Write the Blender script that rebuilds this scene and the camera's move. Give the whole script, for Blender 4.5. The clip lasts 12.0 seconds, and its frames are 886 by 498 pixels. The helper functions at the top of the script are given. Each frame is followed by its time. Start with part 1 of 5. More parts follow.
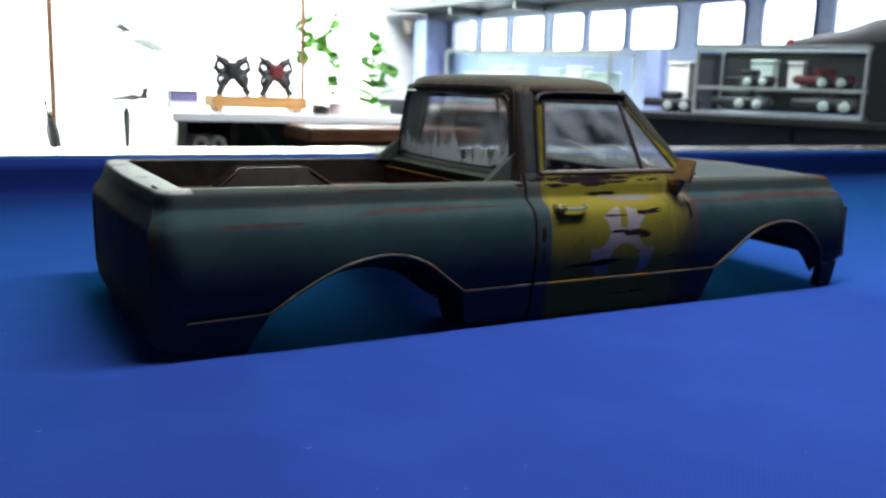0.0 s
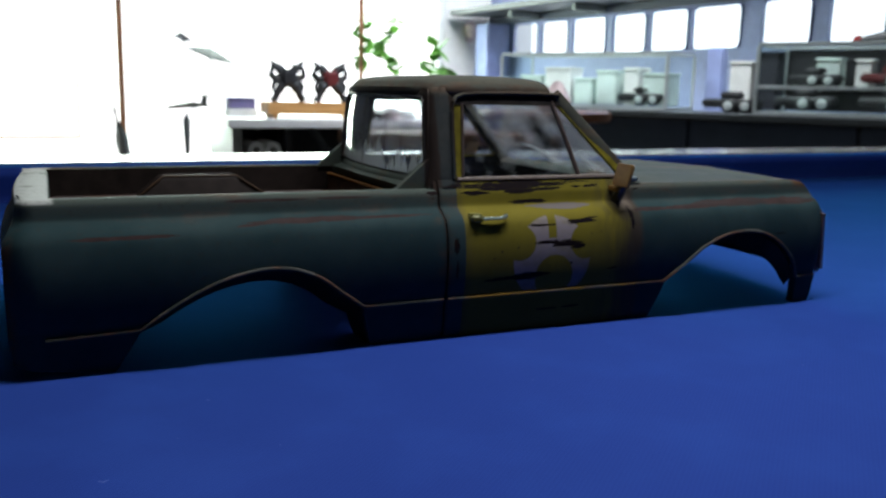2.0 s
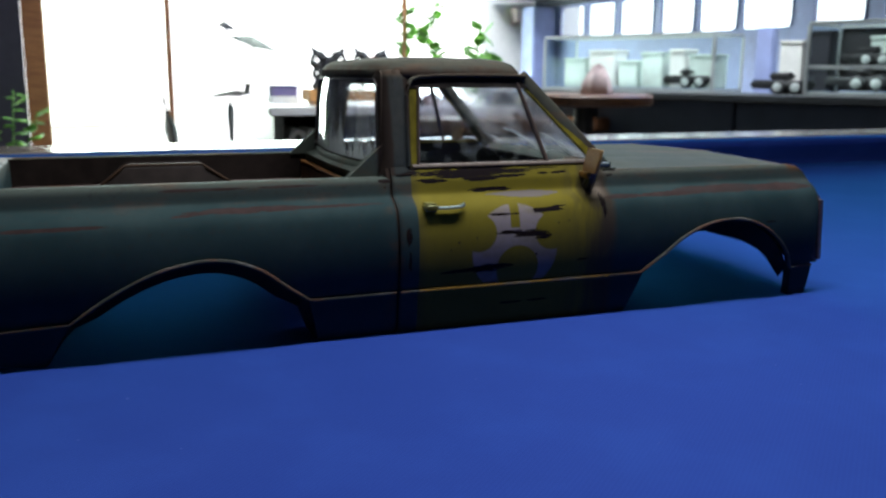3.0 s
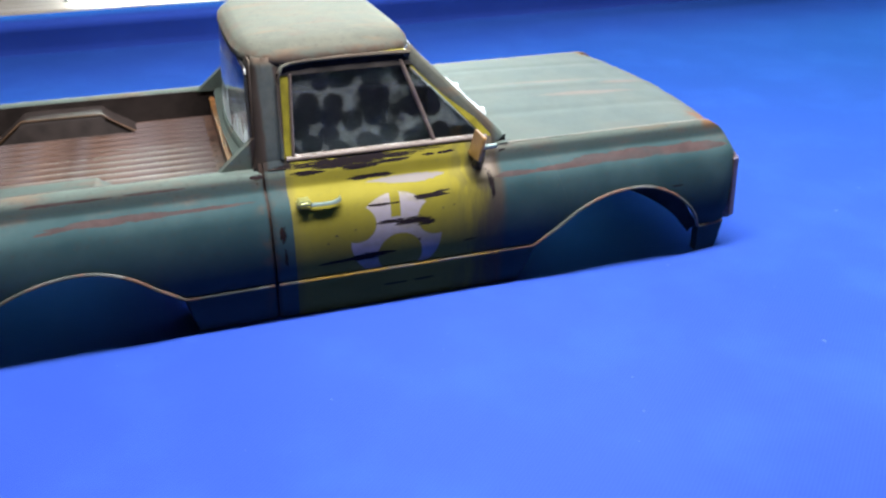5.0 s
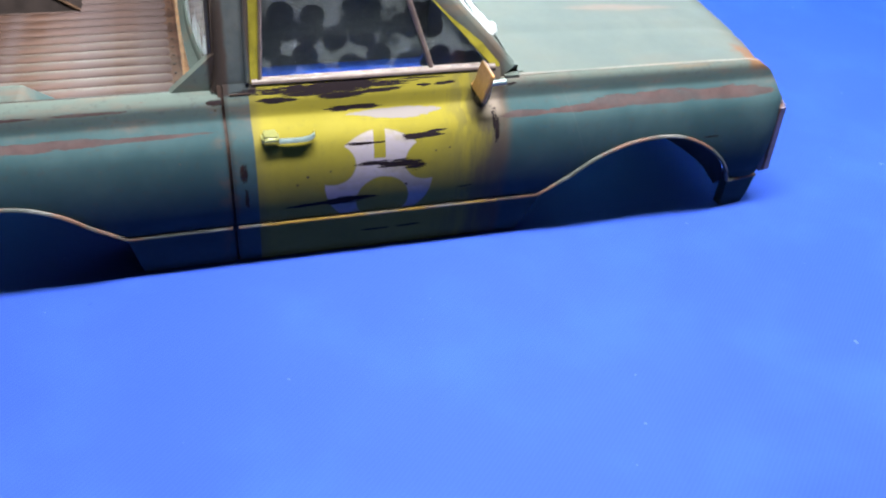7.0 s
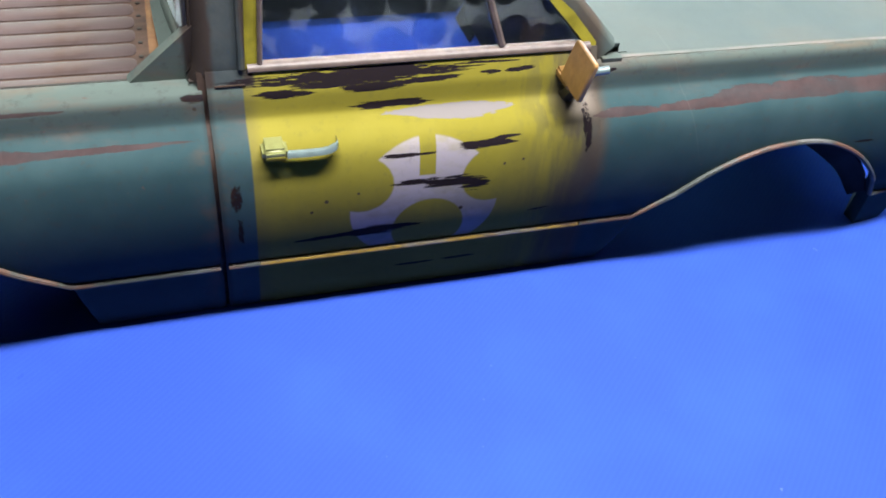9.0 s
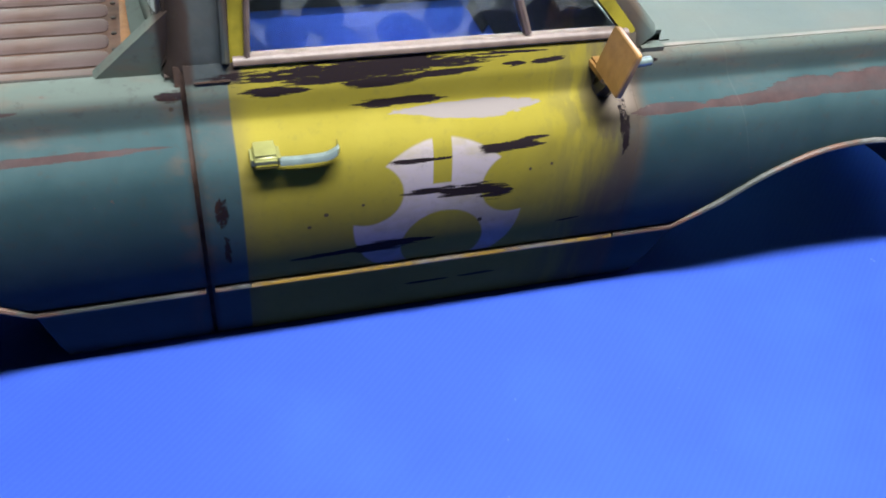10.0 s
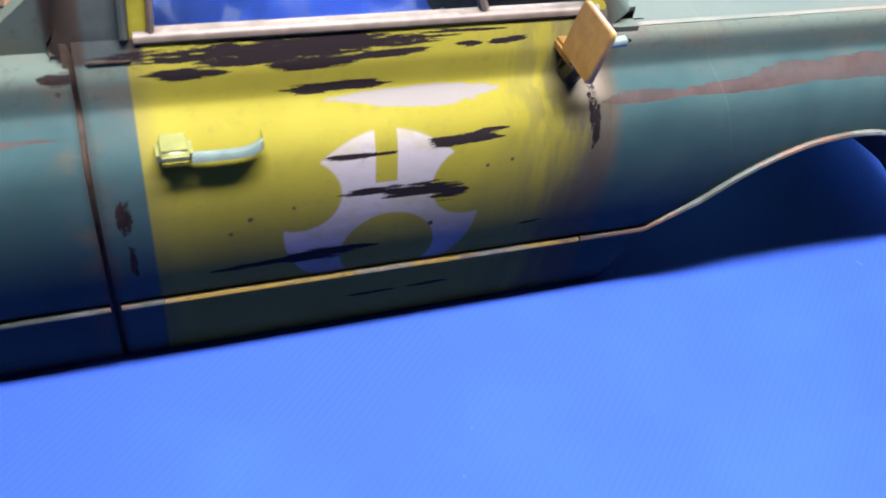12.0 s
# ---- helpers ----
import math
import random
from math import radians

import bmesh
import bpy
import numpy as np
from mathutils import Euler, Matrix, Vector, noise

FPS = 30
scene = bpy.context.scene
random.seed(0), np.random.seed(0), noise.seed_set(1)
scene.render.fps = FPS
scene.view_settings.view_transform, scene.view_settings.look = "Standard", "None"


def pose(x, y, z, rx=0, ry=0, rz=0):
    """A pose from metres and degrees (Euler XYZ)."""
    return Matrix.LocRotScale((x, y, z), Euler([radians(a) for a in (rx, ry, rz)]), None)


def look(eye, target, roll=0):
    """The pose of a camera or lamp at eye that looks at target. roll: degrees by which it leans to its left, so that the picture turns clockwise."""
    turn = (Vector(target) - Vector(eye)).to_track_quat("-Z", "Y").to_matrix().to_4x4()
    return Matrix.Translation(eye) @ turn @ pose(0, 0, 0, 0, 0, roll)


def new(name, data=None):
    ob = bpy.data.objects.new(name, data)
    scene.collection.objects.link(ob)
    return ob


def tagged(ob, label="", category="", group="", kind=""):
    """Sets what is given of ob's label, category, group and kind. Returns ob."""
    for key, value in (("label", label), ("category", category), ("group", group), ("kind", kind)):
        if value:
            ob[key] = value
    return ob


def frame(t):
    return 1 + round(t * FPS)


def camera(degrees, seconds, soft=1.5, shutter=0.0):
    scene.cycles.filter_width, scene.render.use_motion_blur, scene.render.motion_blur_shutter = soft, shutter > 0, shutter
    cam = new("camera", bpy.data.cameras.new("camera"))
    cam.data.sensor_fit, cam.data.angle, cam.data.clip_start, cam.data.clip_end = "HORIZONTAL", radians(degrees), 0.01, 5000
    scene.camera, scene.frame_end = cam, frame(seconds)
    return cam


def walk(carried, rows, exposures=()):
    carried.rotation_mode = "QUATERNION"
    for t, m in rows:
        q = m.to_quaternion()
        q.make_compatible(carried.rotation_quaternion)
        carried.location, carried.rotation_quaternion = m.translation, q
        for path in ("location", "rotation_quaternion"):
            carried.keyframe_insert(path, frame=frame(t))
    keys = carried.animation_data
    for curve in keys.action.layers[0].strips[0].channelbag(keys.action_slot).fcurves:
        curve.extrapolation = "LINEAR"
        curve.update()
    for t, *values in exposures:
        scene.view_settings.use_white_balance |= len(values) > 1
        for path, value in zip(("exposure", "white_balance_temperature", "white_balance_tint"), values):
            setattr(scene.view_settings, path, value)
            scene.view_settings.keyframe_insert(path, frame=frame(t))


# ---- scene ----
# Camera: a phone moved by hand along a 1:10 model truck body on a pool table
cam = camera(53.8, 12.0, soft=1.8)
cam.data.dof.use_dof = True
cam.data.dof.focus_distance = 0.29
cam.data.dof.aperture_fstop = 25.0
PATH = [
    (0, (-0.317, -0.536, 0.144), (0.649, 1.177, -0.221), 2.1),
    (0.5, (-0.308, -0.541, 0.145), (0.647, 1.179, -0.211), 2.2),
    (1, (-0.275, -0.544, 0.147), (0.663, 1.187, -0.209), 1.7),
    (1.5, (-0.251, -0.544, 0.145), (0.62, 1.219, -0.217), 1.7),
    (2, (-0.212, -0.549, 0.145), (0.601, 1.242, -0.215), 1.3),
    (2.5, (-0.185, -0.546, 0.143), (0.555, 1.271, -0.243), 0.9),
    (3, (-0.15, -0.548, 0.144), (0.547, 1.284, -0.249), 0.5),
    (5, (-0.049, -0.537, 0.267), (0.501, 1.157, -0.643), -0.3),
    (5.5, (-0.033, -0.547, 0.296), (0.477, 1.096, -0.723), 0.8),
    (6, (-0.037, -0.54, 0.294), (0.409, 1.074, -0.8), 2.6),
    (6.5, (-0.035, -0.496, 0.286), (0.466, 1.058, -0.87), 4.1),
    (7, (-0.021, -0.448, 0.283), (0.502, 1.042, -0.944), 5.1),
    (7.5, (-0.018, -0.41, 0.28), (0.516, 1.052, -0.976), 5.5),
    (9.5, (-0.009, -0.306, 0.229), (0.518, 1.063, -1.131), 7.3),
    (10, (-0.005, -0.292, 0.22), (0.515, 1.081, -1.139), 6.6),
    (10.5, (0.0, -0.282, 0.207), (0.526, 1.077, -1.164), 6.7),
    (11, (0.001, -0.273, 0.201), (0.549, 1.081, -1.165), 7.4),
    (11.5, (0.004, -0.269, 0.197), (0.586, 1.064, -1.176), 8.5),
    (12, (0.008, -0.266, 0.2), (0.616, 1.065, -1.164), 8.9),
]
EXPOSURES = [(0.0, -0.64), (0.5, -1.02), (1.0, -1.27), (1.5, -1.40), (3.2, -1.02), (4.6, 0.52), (5.0, 0.74), (6.0, 1.06), (7.5, 1.00), (9.5, 0.75), (10.5, 0.79), (11.5, 1.08), (12.0, 1.12)]
walk(cam, [(t, look(eye, target, roll)) for t, eye, target, roll in PATH], EXPOSURES)

# ---- world and lights ----
world = bpy.data.worlds.new("sky")
scene.world = world
world.use_nodes = True
wn = world.node_tree
sky = wn.nodes.new("ShaderNodeTexSky")
sky.sky_type = "NISHITA"
sky.sun_disc = False
sky.sun_elevation = radians(48)
sky.sun_rotation = radians(20)
wn.nodes["Background"].inputs["Strength"].default_value = 0.12
wn.links.new(sky.outputs["Color"], wn.nodes["Background"].inputs["Color"])


# all beyond the rails: plan units, scaled and turned to fit the camera's view
PLACE = Matrix.Translation((-0.213, -0.442, 0.174)) @ Matrix.Rotation(-0.029, 4, "Z") @ Matrix.Scale(1.2, 4) @ Matrix.Translation((0.23, 0.54, -0.146))


def area_lamp(name, eye, target, size_x, size_y, watts, colour):
    data = bpy.data.lights.new(name, "AREA")
    data.shape, data.size, data.size_y = "RECTANGLE", size_x, size_y
    data.energy, data.color = watts, colour
    ob = new(name, data)
    ob.matrix_world = look(eye, target)
    return ob


# the long lamp over the table, a little askew to the truck
area_lamp("table_lamp", (0.16, -0.165, 0.75), (0.1600588, -0.1649191, 0.0), 0.66, 0.08, 24, (0.94, 0.97, 1.0))
# unseen fill lamp added to brighten the counter and the walls behind it
area_lamp("counter_fill", PLACE @ Vector((1.35, 1.95, 1.85)), PLACE @ Vector((2.20, 3.10, 0.25)), 1.92, 0.18, 400, (0.88, 0.94, 1.0))
# daylight in the opening of the big shop window
area_lamp("window_daylight", PLACE @ Vector((0.50, 4.42, 0.72)), PLACE @ Vector((0.1, 0.0, 0.05)), 2.88, 2.28, 420, (0.78, 1.0, 0.88))


# ---- materials ----
class Nodes:
    """A small helper to write node materials as expressions."""

    def __init__(self, name):
        self.mat = bpy.data.materials.new(name)
        self.mat.use_nodes = True
        self.tree = self.mat.node_tree
        self.bsdf = self.tree.nodes["Principled BSDF"]
        self.out = self.tree.nodes["Material Output"]

    def put(self, socket, value):
        if isinstance(value, bpy.types.NodeSocket):
            self.tree.links.new(value, socket)
        elif isinstance(value, (tuple, list)) and len(value) == 3 and socket.type == "RGBA":
            socket.default_value = (*value, 1.0)
        else:
            socket.default_value = value

    def set(self, **inputs):
        for key, value in inputs.items():
            self.put(self.bsdf.inputs[key.replace("_", " ")], value)
        return self

    def math(self, op, a, b=0.0, c=0.0, clamp=False):
        n = self.tree.nodes.new("ShaderNodeMath")
        n.operation, n.use_clamp = op, clamp
        for s, v in zip(n.inputs, (a, b, c)):
            self.put(s, v)
        return n.outputs[0]

    def coord(self, scale=(1, 1, 1), shift=(0, 0, 0)):
        if not hasattr(self, "tc"):
            self.tc = self.tree.nodes.new("ShaderNodeTexCoord").outputs["Object"]
        m = self.tree.nodes.new("ShaderNodeMapping")
        self.put(m.inputs["Vector"], self.tc)
        m.inputs["Scale"].default_value = scale
        m.inputs["Location"].default_value = shift
        return m.outputs[0]

    def xyz(self):
        if not hasattr(self, "sep"):
            s = self.tree.nodes.new("ShaderNodeSeparateXYZ")
            self.put(s.inputs[0], self.coord())
            self.sep = s.outputs
        return self.sep

    def noise(self, scale, detail=4.0, rough=0.55, stretch=(1, 1, 1), shift=(0, 0, 0), distort=0.0):
        n = self.tree.nodes.new("ShaderNodeTexNoise")
        self.put(n.inputs["Vector"], self.coord(stretch, shift))
        n.inputs["Scale"].default_value, n.inputs["Detail"].default_value = scale, detail
        n.inputs["Roughness"].default_value, n.inputs["Distortion"].default_value = rough, distort
        return n.outputs["Fac"]

    def voronoi(self, scale, feature="DISTANCE_TO_EDGE", stretch=(1, 1, 1), warp=0.0):
        n = self.tree.nodes.new("ShaderNodeTexVoronoi")
        n.feature = feature
        n.inputs["Scale"].default_value = scale
        self.put(n.inputs["Vector"], self.coord(stretch))
        return n.outputs["Distance"]

    def step(self, value, lo, hi):
        n = self.tree.nodes.new("ShaderNodeMapRange")
        n.interpolation_type = "SMOOTHSTEP"
        self.put(n.inputs["Value"], value)
        n.inputs["From Min"].default_value, n.inputs["From Max"].default_value = lo, hi
        return n.outputs[0]

    def mix(self, fac, a, b):
        n = self.tree.nodes.new("ShaderNodeMix")
        n.data_type = "RGBA"
        self.put(n.inputs[0], fac)
        self.put(n.inputs[6], a)
        self.put(n.inputs[7], b)
        return n.outputs[2]

    def bump(self, height, strength=0.3, distance=0.001):
        n = self.tree.nodes.new("ShaderNodeBump")
        n.inputs["Strength"].default_value, n.inputs["Distance"].default_value = strength, distance
        self.put(n.inputs["Height"], height)
        self.put(self.bsdf.inputs["Normal"], n.outputs[0])
        return self


def plain(name, colour, rough=0.5, metal=0.0, grain=60.0, spread=0.25, relief=0.15, depth=0.0008, gloss=0.5):
    """A surface with one base colour, mottled at two scales."""
    n = Nodes(name)
    a = n.noise(grain, 5)
    b = n.noise(grain * 0.13, 3, shift=(3, 1, 2))
    f = n.math("ADD", n.math("MULTIPLY", a, 0.5), n.math("MULTIPLY", b, 0.5))
    dark = tuple(c * (1 - spread) for c in colour)
    light = tuple(min(1.0, c * (1 + spread)) for c in colour)
    n.set(Base_Color=n.mix(n.step(f, 0.3, 0.7), dark, light), Metallic=metal)
    n.put(n.bsdf.inputs["Specular IOR Level"], gloss)
    n.set(Roughness=n.math("ADD", rough - 0.08, n.math("MULTIPLY", b, 0.16), clamp=True))
    if relief:
        n.bump(a, relief, depth)
    return n.mat


def glowing(name, colour, strength):
    n = Nodes(name)
    n.set(Base_Color=(0.8, 0.8, 0.8), Emission_Color=colour, Emission_Strength=strength)
    return n.mat


def ellipse(n, cx, cz, a, b, ragged, lean=0.0):
    """A mask for one worn patch on the truck's side: 1 inside."""
    x, _, z = n.xyz()
    dx = n.math("SUBTRACT", x, cx)
    dz = n.math("SUBTRACT", n.math("SUBTRACT", z, cz), n.math("MULTIPLY", dx, lean))
    r = n.math("ADD", n.math("POWER", n.math("ABSOLUTE", n.math("DIVIDE", dx, a)), 2.6), n.math("POWER", n.math("ABSOLUTE", n.math("DIVIDE", dz, b)), 2.0))
    return n.step(n.math("ADD", r, ragged), 1.08, 0.92)


def union(n, masks):
    total = masks[0]
    for m in masks[1:]:
        total = n.math("MAXIMUM", total, m)
    return total


def truck_paint():
    """Faded teal over rust, with an airbrushed yellow door, a lilac hazard sign and scraped chips."""
    n = Nodes("weathered_truck_paint")
    x, y, z = n.xyz()
    side = n.step(n.math("ABSOLUTE", y), 0.069, 0.0705)
    fine = n.noise(900, 3)
    mid = n.noise(90, 5, 0.6)
    big = n.noise(22, 4, 0.6, shift=(0.3, 0.1, 0.7))
    drag = n.noise(60, 6, 0.65, stretch=(0.5, 1.5, 2.4))
    # teal, faded to grey-green on the upper panels
    teal = n.mix(n.step(big, 0.35, 0.68), (0.0130, 0.0285, 0.0315), (0.0215, 0.0390, 0.0410))
    fade = n.mix(n.step(mid, 0.3, 0.7), (0.043, 0.045, 0.036), (0.058, 0.057, 0.045))
    base = n.mix(n.step(n.math("ADD", z, n.math("MULTIPLY", n.math("SUBTRACT", mid, 0.5), 0.02)), 0.092, 0.125), n.mix(n.step(z, 0.074, 0.086), teal, (0.043, 0.054, 0.047)), fade)
    # brown dusting and rust along the shoulders and the roof; the bonnet's top stays clean
    bonnet = n.math("MULTIPLY", n.math("MULTIPLY", n.step(x, 0.1330, 0.1400), n.step(z, 0.0845, 0.0875)), n.step(n.math("ABSOLUTE", y), 0.0835, 0.0810))
    base = n.mix(bonnet, base, n.mix(n.step(big, 0.32, 0.70), (0.044, 0.056, 0.053), (0.052, 0.062, 0.056)))
    clean_top = n.math("SUBTRACT", 1.0, n.math("MULTIPLY", bonnet, 0.88))
    dust = n.step(n.math("ADD", n.math("MULTIPLY", drag, 0.7), n.math("MULTIPLY", big, 0.5)), 0.60, 0.80)
    base = n.mix(n.math("MULTIPLY", n.math("MULTIPLY", dust, n.math("MULTIPLY", clean_top, n.step(z, 0.070, 0.080))), 0.62), base, (0.066, 0.041, 0.030))
    rim = n.math("MULTIPLY", n.step(n.math("ABSOLUTE", n.math("SUBTRACT", z, 0.1455)), 0.0045, 0.0010), n.step(n.math("ADD", mid, n.math("MULTIPLY", drag, 0.4)), 0.55, 0.80))
    base = n.mix(n.math("MULTIPLY", rim, 0.8), base, (0.042, 0.026, 0.019))
    # pink-brown scorched patches dragged along the bonnet and the roof
    scorch = n.math("MULTIPLY", n.step(n.noise(38, 5, 0.62, stretch=(0.35, 1.3, 1), shift=(0.7, 0.2, 0)), 0.53, 0.66), n.step(z, 0.0845, 0.0865))
    base = n.mix(n.math("MULTIPLY", n.math("MULTIPLY", scorch, clean_top), 0.5), base, (0.085, 0.049, 0.028))
    for cx, cy, a, b, force in ((0.222, -0.0235, 0.040, 0.0042, 0.48), (0.262, -0.006, 0.018, 0.0030, 0.5), (0.205, 0.004, 0.045, 0.0026, 0.35)):
        bx, by = n.math("DIVIDE", n.math("SUBTRACT", x, cx), a), n.math("DIVIDE", n.math("SUBTRACT", y, cy), b)
        d = n.math("ADD", n.math("ADD", n.math("MULTIPLY", bx, bx), n.math("MULTIPLY", by, by)), n.math("MULTIPLY", n.math("SUBTRACT", n.noise(70, 6, 0.7, stretch=(0.4, 1.6, 1), shift=(cx * 9, 0, 0)), 0.5), 3.0))
        base = n.mix(n.math("MULTIPLY", n.math("MULTIPLY", n.step(d, 1.5, -0.4), bonnet), force), base, (0.120, 0.070, 0.056))
    # pale rubbed patches on the tailgate's top
    rubbed = n.math("MULTIPLY", n.math("MULTIPLY", n.step(x, -0.2100, -0.2130), n.step(z, 0.0845, 0.0860)), n.step(n.noise(34, 5, 0.65, shift=(1, 2, 0)), 0.26, 0.46))
    base = n.mix(n.math("MULTIPLY", rubbed, 0.9), base, (0.30, 0.31, 0.29))
    # yellow door
    left = n.step(x, 0.0061, 0.0068)
    right = n.step(n.math("ADD", x, n.math("MULTIPLY", n.math("SUBTRACT", mid, 0.5), 0.012)), 0.130, 0.118)
    door = n.math("MULTIPLY", n.math("MULTIPLY", left, right), n.math("MULTIPLY", side, n.step(z, 0.0975, 0.0965)))
    yellow = n.mix(n.step(big, 0.3, 0.7), (0.110, 0.091, 0.011), (0.131, 0.109, 0.015))
    soot = n.math("MULTIPLY", n.step(x, 0.088, 0.124), n.step(n.noise(130, 4, 0.6, stretch=(1.5, 1, 0.16)), 0.40, 0.58))
    yellow = n.mix(n.math("MULTIPLY", soot, 0.78), yellow, (0.050, 0.040, 0.021))
    # lower door darkened in streaks: airbrushing, and shade put into the colour
    low_dark = n.step(n.math("ADD", z, n.math("MULTIPLY", n.math("SUBTRACT", n.noise(45, 5, 0.65, stretch=(1.5, 1, 0.4)), 0.5), 0.05)), 0.064, 0.028)
    yellow = n.mix(n.math("MULTIPLY", low_dark, 0.36), yellow, (0.052, 0.042, 0.024))
    yellow = n.mix(n.math("MULTIPLY", n.step(x, 0.0130, 0.0066), 0.45), yellow, (0.060, 0.048, 0.022))
    # hazard sign: a disc with three round bites and a slot
    dx, dz = n.math("SUBTRACT", x, 0.0650), n.math("MULTIPLY", n.math("SUBTRACT", z, 0.0448), 1.02)
    disc = n.step(n.math("SQRT", n.math("ADD", n.math("MULTIPLY", dx, dx), n.math("MULTIPLY", dz, dz))), 0.0272, 0.0264)
    bites = []
    for bx, bz, br in ((0.0425, 0.0555, 0.0107), (0.0885, 0.0545, 0.0108), (0.0668, 0.0340, 0.0133)):
        ex, ez = n.math("SUBTRACT", x, bx), n.math("SUBTRACT", z, bz)
        d = n.math("SQRT", n.math("ADD", n.math("MULTIPLY", ex, ex), n.math("MULTIPLY", ez, ez)))
        bites.append(n.step(d, br - 0.0004, br + 0.0005))
    slot = n.math("MAXIMUM", n.step(n.math("ABSOLUTE", dx), 0.0027, 0.0031), n.step(z, 0.0580, 0.0574))
    sign = n.math("MULTIPLY", disc, slot)
    for b in bites:
        sign = n.math("MULTIPLY", sign, b)
    sign = n.math("MULTIPLY", sign, n.step(z, 0.0255, 0.0262))
    worn = n.math("ADD", 0.60, n.math("MULTIPLY", n.step(n.noise(75, 5, 0.65, stretch=(0.7, 1, 1.3), shift=(3, 1, 2)), 0.34, 0.58), 0.34))
    yellow = n.mix(n.math("MULTIPLY", sign, worn), yellow, (0.180, 0.155, 0.166))
    yellow = n.mix(n.math("MULTIPLY", n.math("MULTIPLY", low_dark, sign), 0.20), yellow, (0.052, 0.042, 0.036))
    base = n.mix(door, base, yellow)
    # brown overspray where door and wing meet, and dark wash in the seam behind the cab
    spray = n.math("MULTIPLY", n.math("MULTIPLY", n.step(x, 0.106, 0.126), n.step(x, 0.1345, 0.1285)), side)
    base = n.mix(n.math("MULTIPLY", spray, n.step(n.noise(80, 3, stretch=(1.4, 1, 0.5), shift=(0, 3, 1)), 0.05, 0.60)), base, (0.040, 0.031, 0.023))
    wash = n.step(n.math("ABSOLUTE", n.math("ADD", x, 0.0050)), 0.0028, 0.0006)
    wash = n.math("MULTIPLY", wash, n.math("SUBTRACT", 1.0, n.math("MULTIPLY", n.step(z, 0.086, 0.091), 0.65)))
    base = n.mix(n.math("MULTIPLY", wash, 0.5), base, (0.014, 0.011, 0.010))
    # smoky overspray on the rear cab pillars: blue-grey in the middle, brown along both edges
    pillar = n.math("MULTIPLY", n.math("MULTIPLY", n.step(z, 0.0872, 0.0885), n.step(x, 0.0110, 0.0090)), n.math("MULTIPLY", n.step(x, -0.0110, -0.0090), n.step(n.math("ABSOLUTE", y), 0.058, 0.062)))
    pillar = n.math("MULTIPLY", pillar, n.step(z, 0.1440, 0.1400))
    base = n.mix(n.math("MULTIPLY", pillar, 0.88), base, n.mix(n.step(mid, 0.35, 0.65), (0.017, 0.021, 0.023), (0.028, 0.031, 0.031)))
    off_mid = n.math("ADD", n.math("ABSOLUTE", n.math("SUBTRACT", x, 0.0026)), n.math("MULTIPLY", n.math("SUBTRACT", mid, 0.5), 0.004))
    base = n.mix(n.math("MULTIPLY", n.math("MULTIPLY", pillar, n.step(off_mid, 0.0036, 0.0056)), 0.85), base, (0.020, 0.0125, 0.0095))
    beige = n.math("MULTIPLY", n.math("MULTIPLY", n.step(n.math("ABSOLUTE", n.math("SUBTRACT", x, 0.1225)), 0.0085, 0.0020), n.step(z, 0.0690, 0.0760)), n.math("MULTIPLY", side, n.step(z, 0.0830, 0.0790)))
    base = n.mix(n.math("MULTIPLY", beige, 0.8), base, (0.115, 0.092, 0.074))
    speckle = n.step(n.noise(330, 4, 0.7, shift=(2, 0, 1)), 0.52, 0.72)
    base = n.mix(n.math("MULTIPLY", n.math("MULTIPLY", speckle, clean_top), n.math("SUBTRACT", 0.42, n.math("MULTIPLY", door, 0.28))), base, (0.026, 0.024, 0.021))
    # chips down to dark primer, dragged lengthwise
    rag = n.math("MULTIPLY", n.math("SUBTRACT", n.noise(430, 9, 0.80, stretch=(0.13, 1, 2.0)), 0.5), 5.0)
    prong = n.math("MULTIPLY", n.math("SUBTRACT", n.noise(800, 4, 0.6, stretch=(0.09, 1, 1.4), shift=(4, 0, 2)), 0.5), 3.6)
    rag = n.math("ADD", rag, prong)
    soft = n.math("MULTIPLY", n.math("SUBTRACT", n.noise(240, 7, 0.72, stretch=(0.22, 1, 1.2)), 0.5), 4.2)
    scrape = n.math("ADD", soft, n.math("MULTIPLY", rag, 0.24))
